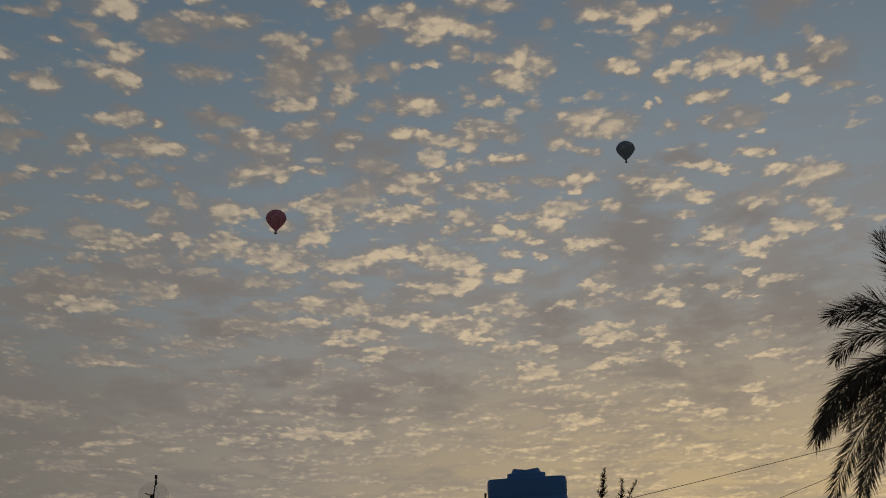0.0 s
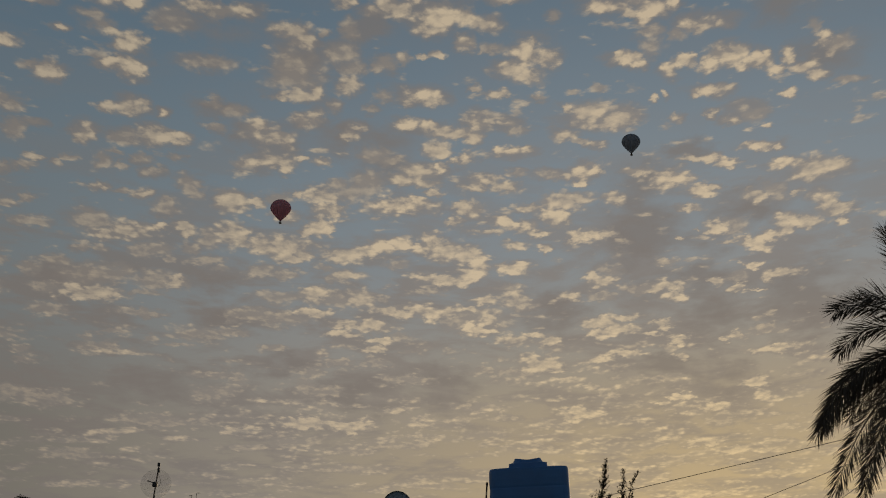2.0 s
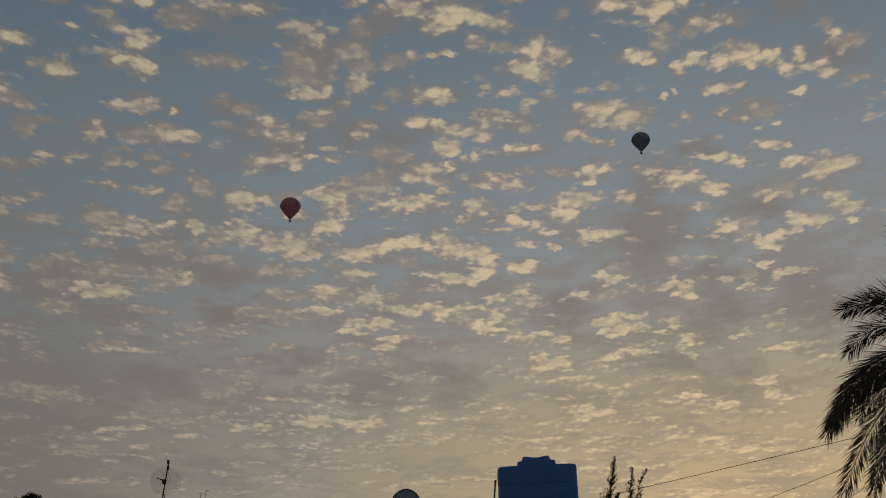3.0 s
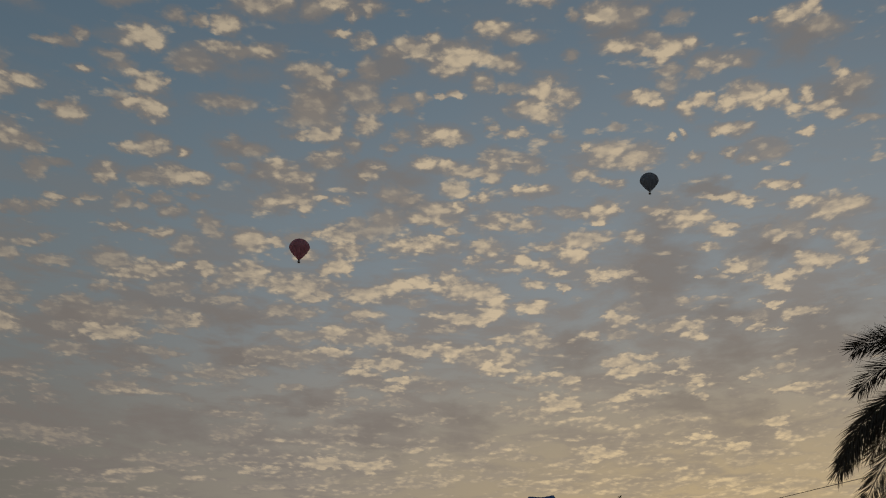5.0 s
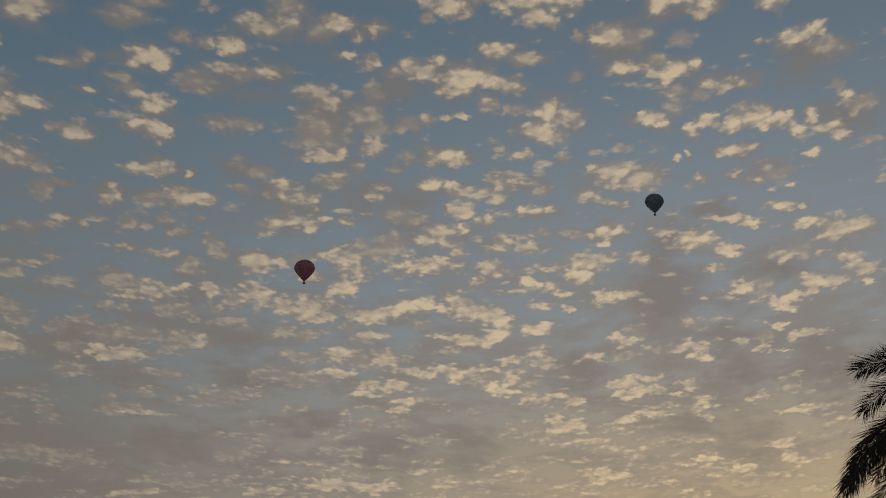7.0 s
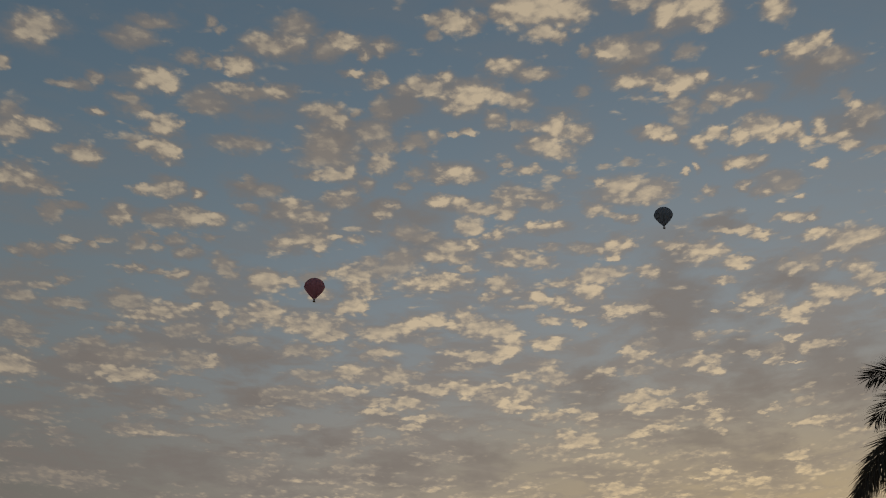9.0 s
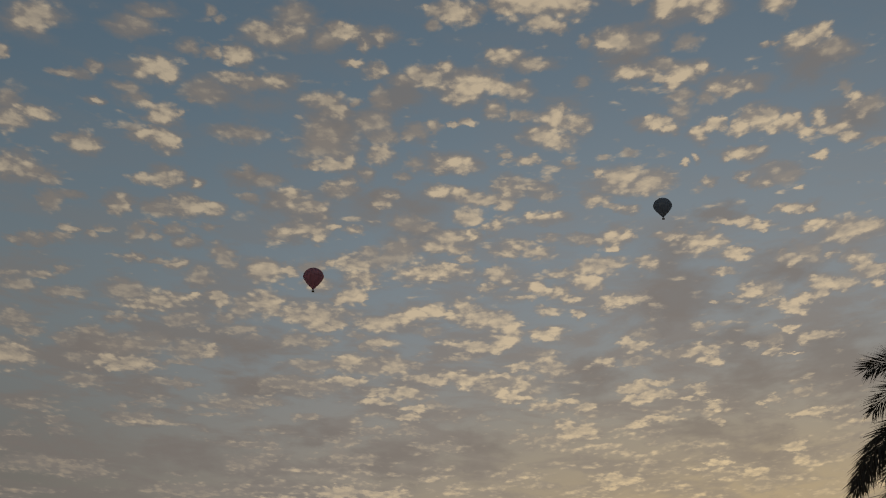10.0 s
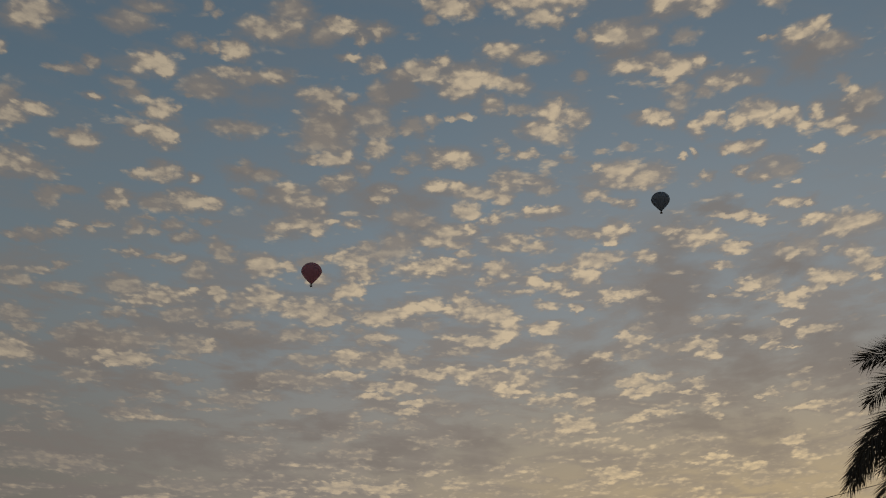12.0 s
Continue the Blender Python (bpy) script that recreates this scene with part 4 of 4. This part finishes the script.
# ======================= balloons =======================
def make_balloon(az, el, distance, radius, mat, label):
    """A teardrop envelope of sewn gores with a mouth band, cables and a basket."""
    a, e = radians(az), radians(el)
    centre = Vector((math.sin(a) * math.cos(e), math.cos(a) * math.cos(e), math.sin(e))) * distance + Vector((0, 0, 1.6))
    balloon = thing("hot_air_balloon", centre, label, "hot air balloon", "hot air balloons in the sky")
    gores, rows = 24, 26
    lobe = []
    for i in range(rows + 1):
        s = i / rows
        if s < 0.58:
            ang = math.pi / 2 * (1 - s / 0.58)
            r, z = math.cos(ang), math.sin(ang) * 0.92
        else:
            u = (s - 0.58) / 0.42
            r, z = (1 - u ** 1.35) * 0.88 + 0.12 * (1 - u) + 0.08 * u, -1.22 * u
        lobe.append((max(r, 0.004) * radius, z * radius))
    step = 2 * math.pi / gores
    for g in range(gores):
        bm = bmesh.new()
        cols = 4
        grid = []
        for r, z in lobe:
            row = []
            for c in range(cols + 1):
                t = c / cols
                bulge = 1 + 0.018 * math.sin(math.pi * t)
                ang = g * step + t * step
                row.append(bm.verts.new((r * bulge * math.cos(ang), r * bulge * math.sin(ang), z)))
            grid.append(row)
        for p, q in zip(grid, grid[1:]):
            for c in range(cols):
                bm.faces.new((p[c], q[c], q[c + 1], p[c + 1]))
        part("gore", bm, mat, balloon, smooth=True)
    band = bmesh.new()
    lathe(band, [(lobe[-1][0] * 1.02, lobe[-1][1] + 0.02 * radius), (lobe[-1][0] * 0.98, lobe[-1][1] - 0.06 * radius)], 24)
    bmesh.ops.solidify(band, geom=band.faces[:], thickness=0.05)
    part("mouth_band", band, M_BAND, balloon, "dark band round the mouth")
    floor = -1.52 * radius
    w = 0.095 * radius
    for sx in (-1, 1):
        for sy in (-1, 1):
            cable = bmesh.new()
            tube(cable, [(sx * lobe[-1][0] * 0.68, sy * lobe[-1][0] * 0.68, lobe[-1][1] - 0.05 * radius), (sx * w * 0.9, sy * w * 0.9, floor + 0.12 * radius)], 0.05, 5)
            part("suspension_cable", cable, M_BLACK, balloon)
    basket = part("basket", box(bmesh.new(), (-w * 1.25, -w, floor), (w * 1.25, w, floor + 0.115 * radius), 0.12), M_WICKER, balloon, "brown wicker basket")
    rail = bmesh.new()
    ring = [(sx * w * 1.25, sy * w, floor + 0.12 * radius) for sx, sy in ((-1, -1), (1, -1), (1, 1), (-1, 1), (-1, -1))]
    tube(rail, ring, 0.09, 6)
    part("rail", rail, M_BLACK, basket)
    burner = bmesh.new()
    tube(burner, [(0, 0, floor + 0.19 * radius), (0, 0, floor + 0.25 * radius)], [0.35, 0.3], 10)
    part("burner", burner, M_BLACK, balloon)
    return balloon


make_balloon(-6.98, 19.20, 1150.0, 9.0, M_RED, "dark red hot air balloon with small basket in the sky")
make_balloon(9.34, 22.02, 1280.0, 9.0, M_TEAL, "dark slate blue hot air balloon with small basket in the sky")


# ======================= plants =======================
def leaf(bm, base, way, up, length, width):
    """One leaf: a folded blade of two quads that tapers to both ends."""
    side = way.cross(up)
    if side.length < 1e-4:
        side = way.cross(Vector((1, 0, 0)))
    side.normalize()
    lift = side.cross(way).normalized()
    mid = base + way * length * 0.45
    v = [bm.verts.new(base), bm.verts.new(mid + side * width + lift * width * 0.35), bm.verts.new(base + way * length - lift * length * 0.08), bm.verts.new(mid - side * width + lift * width * 0.35), bm.verts.new(mid)]
    bm.faces.new((v[0], v[4], v[1]))
    bm.faces.new((v[4], v[2], v[1]))
    bm.faces.new((v[0], v[3], v[4]))
    bm.faces.new((v[4], v[3], v[2]))


def make_frond(palm, base, ctrl, tip, pairs, leaf_length, rng, droop=0.35, twist=0.0):
    """A feather leaf: a tapering stalk that arches over, with two rows of narrow leaflets."""
    base, ctrl, tip = Vector(base), Vector(ctrl), Vector(tip)
    bm = bmesh.new()
    pts = [bezier(base, ctrl, tip, i / 14) for i in range(15)]
    tube(bm, pts, [0.045 * (1 - 0.9 * i / 14) + 0.004 for i in range(15)], 5)
    pairs = int(pairs * 2.5)
    for i in range(pairs):
        t = 0.14 + 0.86 * (i + rng.random() * 0.5) / pairs
        p = bezier(base, ctrl, tip, t)
        way = (bezier(base, ctrl, tip, min(1, t + 0.02)) - bezier(base, ctrl, tip, t - 0.02)).normalized()
        side = way.cross(Vector((0, 0, 1)))
        side = side.normalized() if side.length > 0.05 else Vector((0, 1, 0))
        up = side.cross(way).normalized()
        side, up = side * math.cos(twist) + up * math.sin(twist), up * math.cos(twist) - side * math.sin(twist)
        size = leaf_length * 1.32 * (0.62 + 0.5 * math.sin(math.pi * min(1, t * 0.95))) * (0.85 + 0.3 * rng.random())
        if t > 0.9:
            size *= 1 - 1.5 * (t - 0.9)
        flat_side, flat_up = side, up
        for s in (-1, 1):
            turn = rng.gauss(0, 0.35)
            side, up = flat_side * math.cos(turn) + flat_up * math.sin(turn), flat_up * math.cos(turn) - flat_side * math.sin(turn)
            spread = 0.36 + 0.34 * rng.random() - 0.25 * max(0, t - 0.7)
            d = (way * (1.0 - 0.35 * spread) + side * s * spread + up * (0.28 + 0.25 * (rng.random() - 0.5)) * (1 if rng.random() < 0.6 else -0.9)).normalized()
            d = (d - Vector((0, 0, droop * (0.6 + 0.8 * rng.random())))).normalized()
            leaf(bm, p, d, up, size, 0.0115 + 0.005 * rng.random())
    part("frond", bm, M_FROND, palm)


def make_palm(x, y, crown):
    rng = random.Random(11)
    palm = thing("date_palm", (x, y, 0), "tall date palm with drooping dark feathery fronds", "palm tree")
    bm = bmesh.new()
    pts, rad = [], []
    for i in range(60):
        h = -0.2 + (crown + 0.1) * i / 59
        pts.append((0.12 * math.sin(h * 0.25), 0, h))
        rad.append(0.25 - 0.04 * h / crown + (0.025 if i % 2 else 0.0))
    tube(bm, pts, rad, 14)
    part("trunk", bm, M_BARK, palm)
    boots = bmesh.new()
    for i in range(70):
        a, h = i * 2.4, crown - 1.1 + 1.2 * i / 70
        d = Vector((math.cos(a), math.sin(a), 0.9)).normalized()
        p = Vector((0.12 * math.sin(h * 0.25), 0, h)) + Vector((math.cos(a), math.sin(a), 0)) * 0.17
        tube(boots, [p, p + d * 0.32], [0.07, 0.03], 5)
    part("leaf_bases", boots, M_BARK, palm, "stubs of cut fronds")
    top = Vector((0.1, 0, crown))
    return palm, top, rng


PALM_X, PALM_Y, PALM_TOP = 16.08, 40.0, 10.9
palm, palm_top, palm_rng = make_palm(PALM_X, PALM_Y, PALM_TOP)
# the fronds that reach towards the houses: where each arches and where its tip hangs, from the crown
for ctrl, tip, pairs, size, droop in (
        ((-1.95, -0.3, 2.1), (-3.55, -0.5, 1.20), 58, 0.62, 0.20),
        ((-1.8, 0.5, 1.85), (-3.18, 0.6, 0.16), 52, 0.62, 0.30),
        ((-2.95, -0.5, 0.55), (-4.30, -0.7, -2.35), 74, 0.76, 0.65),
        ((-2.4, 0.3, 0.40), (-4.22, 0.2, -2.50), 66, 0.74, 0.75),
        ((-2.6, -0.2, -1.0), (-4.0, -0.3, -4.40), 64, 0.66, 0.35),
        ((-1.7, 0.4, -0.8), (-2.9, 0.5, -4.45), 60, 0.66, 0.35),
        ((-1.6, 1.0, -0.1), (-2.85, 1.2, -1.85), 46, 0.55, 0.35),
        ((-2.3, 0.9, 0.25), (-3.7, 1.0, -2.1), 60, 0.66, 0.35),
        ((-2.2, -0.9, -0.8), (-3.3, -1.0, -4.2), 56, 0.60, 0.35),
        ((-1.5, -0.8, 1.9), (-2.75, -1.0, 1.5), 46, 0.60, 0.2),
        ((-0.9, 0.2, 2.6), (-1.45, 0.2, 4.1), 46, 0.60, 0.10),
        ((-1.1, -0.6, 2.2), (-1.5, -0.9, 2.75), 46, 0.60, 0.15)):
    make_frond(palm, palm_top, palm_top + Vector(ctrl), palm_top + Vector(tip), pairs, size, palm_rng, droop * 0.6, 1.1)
# the rest of the crown
for i in range(20):
    a = radians(-115 + 230 * (i + 0.5) / 20)
    rise = (2.6, 1.2, 0.1)[i % 3] + palm_rng.random() * 0.6
    out = Vector((math.cos(a), math.sin(a), 0))
    make_frond(palm, palm_top, palm_top + out * 2.0 + Vector((0, 0, rise)), palm_top + out * (3.4 + 0.5 * palm_rng.random()) + Vector((0, 0, rise * 1.6 - 3.4)), 44, 0.6, palm_rng, 0.3)


def make_shrub(x, y, stems, label):
    """Upright leafy twigs: thin tapered stems with side shoots and many small leaves."""
    rng = random.Random(5)
    shrub = thing("shrub", (x, y, 0), label, "shrub")
    wood, leaves = bmesh.new(), bmesh.new()
    for pts, thick, density, spread in stems:
        pts = [Vector(p) for p in pts]
        path = []
        for i in range(len(pts) - 1):
            for k in range(8):
                path.append(pts[i].lerp(pts[i + 1], k / 8) + Vector((rng.uniform(-1, 1), rng.uniform(-1, 1), 0)) * 0.006)
        path.append(pts[-1])
        total = len(path)
        tube(wood, path, [thick * (1 - 0.85 * i / total) + 0.0012 for i in range(total)], 5)
        for i in range(int(density * 1.4)):
            t = rng.random() ** 0.8
            k = min(int(t * (total - 1)), total - 2)
            p = path[k].lerp(path[k + 1], rng.random())
            reach = 2.0 * spread * (1 - t) ** 0.55 * rng.random() ** 0.9 + 0.008
            a = rng.random() * 6.283
            out = Vector((math.cos(a), math.sin(a), 0.5 + 0.9 * rng.random())).normalized()
            q = p + out * reach
            if reach > 0.025:
                tube(wood, [p, p.lerp(q, 0.5) + Vector((0, 0, -0.004)), q], [0.0022, 0.0018, 0.001], 4)
            for _ in range(2 + int(reach * 45)):
                f = rng.random()
                d = Vector((rng.uniform(-1, 1), rng.uniform(-1, 1), rng.uniform(-0.4, 1))).normalized()
                leaf(leaves, p.lerp(q, f), d, Vector((0, 0, 1)), rng.uniform(0.018, 0.038), rng.uniform(0.005, 0.009))
    part("stems", wood, M_TWIG, shrub)
    ob = part("leaves", leaves, M_LEAF, shrub, "small dark green leaves")
    tagged(ob, kind="stuff")


make_shrub(1.876, 15.0, [
    ([(0, 0, -0.05), (-0.03, 0, 1.2), (-0.03, 0, 2.8), (0.0, 0, 3.22), (0.075, 0, 3.52), (0.125, 0, 3.835)], 0.016, 215, 0.14),
    ([(0.05, 0, -0.05), (0.14, 0, 1.3), (0.25, 0, 2.8), (0.268, 0, 3.25), (0.294, 0, 3.5), (0.318, 0, 3.73)], 0.013, 120, 0.09),
    ([(0.256, 0, 3.15), (0.335, 0.02, 3.34), (0.41, 0.02, 3.56), (0.487, 0.02, 3.71)], 0.006, 50, 0.05),
    ([(0.256, 0, 3.0), (0.335, -0.02, 3.2), (0.41, -0.02, 3.46)], 0.006, 44, 0.055),
    ([(-0.01, 0, 3.1), (0.075, 0.03, 3.28), (0.168, 0.03, 3.44)], 0.006, 46, 0.06),
    ([(0.02, 0.1, 2.5), (0.12, 0.1, 3.0), (0.16, 0.1, 3.28)], 0.007, 50, 0.07),
    ([(0.0, 0.1, 2.1), (-0.15, 0.1, 2.8), (-0.25, 0.05, 3.15), (-0.268, 0.05, 3.36)], 0.008, 40, 0.05),
    ([(0.2, 0.1, 2.2), (0.35, 0.1, 2.9), (0.45, 0.1, 3.25)], 0.007, 44, 0.06)],
    "tall thin leafy shrub shoots standing up against the sky")


def make_tree(x, y, height, radius, seed, flat=1.0):
    rng = random.Random(seed)
    tree = thing("tree", (x, y, 0), "distant dark leafy tree rising behind the house", "tree", "distant trees")
    bm = bmesh.new()
    fork = height - radius * 1.6
    tube(bm, [(0, 0, -0.3), (0.1, 0, fork * 0.5), (0, 0.05, fork)], [0.28, 0.2, 0.15], 10)
    part("trunk", bm, M_BARK, tree)
    limbs, leaves = bmesh.new(), bmesh.new()
    for i in range(9):
        a = i * 2.4
        end = Vector((math.cos(a) * radius * 0.6, math.sin(a) * radius * 0.6, fork + radius * (0.5 + 0.9 * rng.random())))
        tube(limbs, [(0, 0.05, fork - 0.2), Vector((0, 0, fork)).lerp(end, 0.5) + Vector((0, 0, 0.15)), end], [0.09, 0.05, 0.015], 6)
    part("limbs", limbs, M_BARK, tree)
    centre = Vector((0, 0, height - radius * flat))
    clumps = []
    for i in range(60):
        d = Vector((rng.gauss(0, 1), rng.gauss(0, 1), rng.gauss(0, 0.8))).normalized()
        clumps.append((centre + Vector((d.x * radius, d.y * radius, d.z * radius * flat)) * (0.45 + 0.5 * rng.random()), radius * (0.24 + 0.16 * rng.random())))
    for c, r in clumps:
        for _ in range(130):
            d = Vector((rng.gauss(0, 1), rng.gauss(0, 1), rng.gauss(0, 1))).normalized()
            w = Vector((rng.uniform(-1, 1), rng.uniform(-1, 1), rng.uniform(-1, 1))).normalized()
            leaf(leaves, c + d * r * rng.random() ** 0.4, w, d, rng.uniform(0.07, 0.13), rng.uniform(0.025, 0.04))
    tagged(part("crown", leaves, M_TREE, tree), kind="stuff")


make_tree(-29.4, 95.0, 13.0, 0.72, 1, 1.0)
make_tree(-30.6, 96.0, 12.80, 0.62, 2, 0.8)
make_tree(-31.4, 96.5, 12.66, 0.60, 7, 0.8)
make_tree(-27.9, 97.0, 12.62, 0.45, 3, 0.8)
make_tree(-26.0, 95.0, 12.46, 0.42, 4, 0.8)
make_tree(-25.15, 95.5, 12.48, 0.36, 8, 0.7)
make_tree(-32.2, 95.5, 12.50, 0.5, 9, 0.7)
make_tree(-22.75, 95.0, 12.62, 0.50, 5, 0.8)
make_tree(-21.7, 96.0, 12.56, 0.55, 6, 0.6)
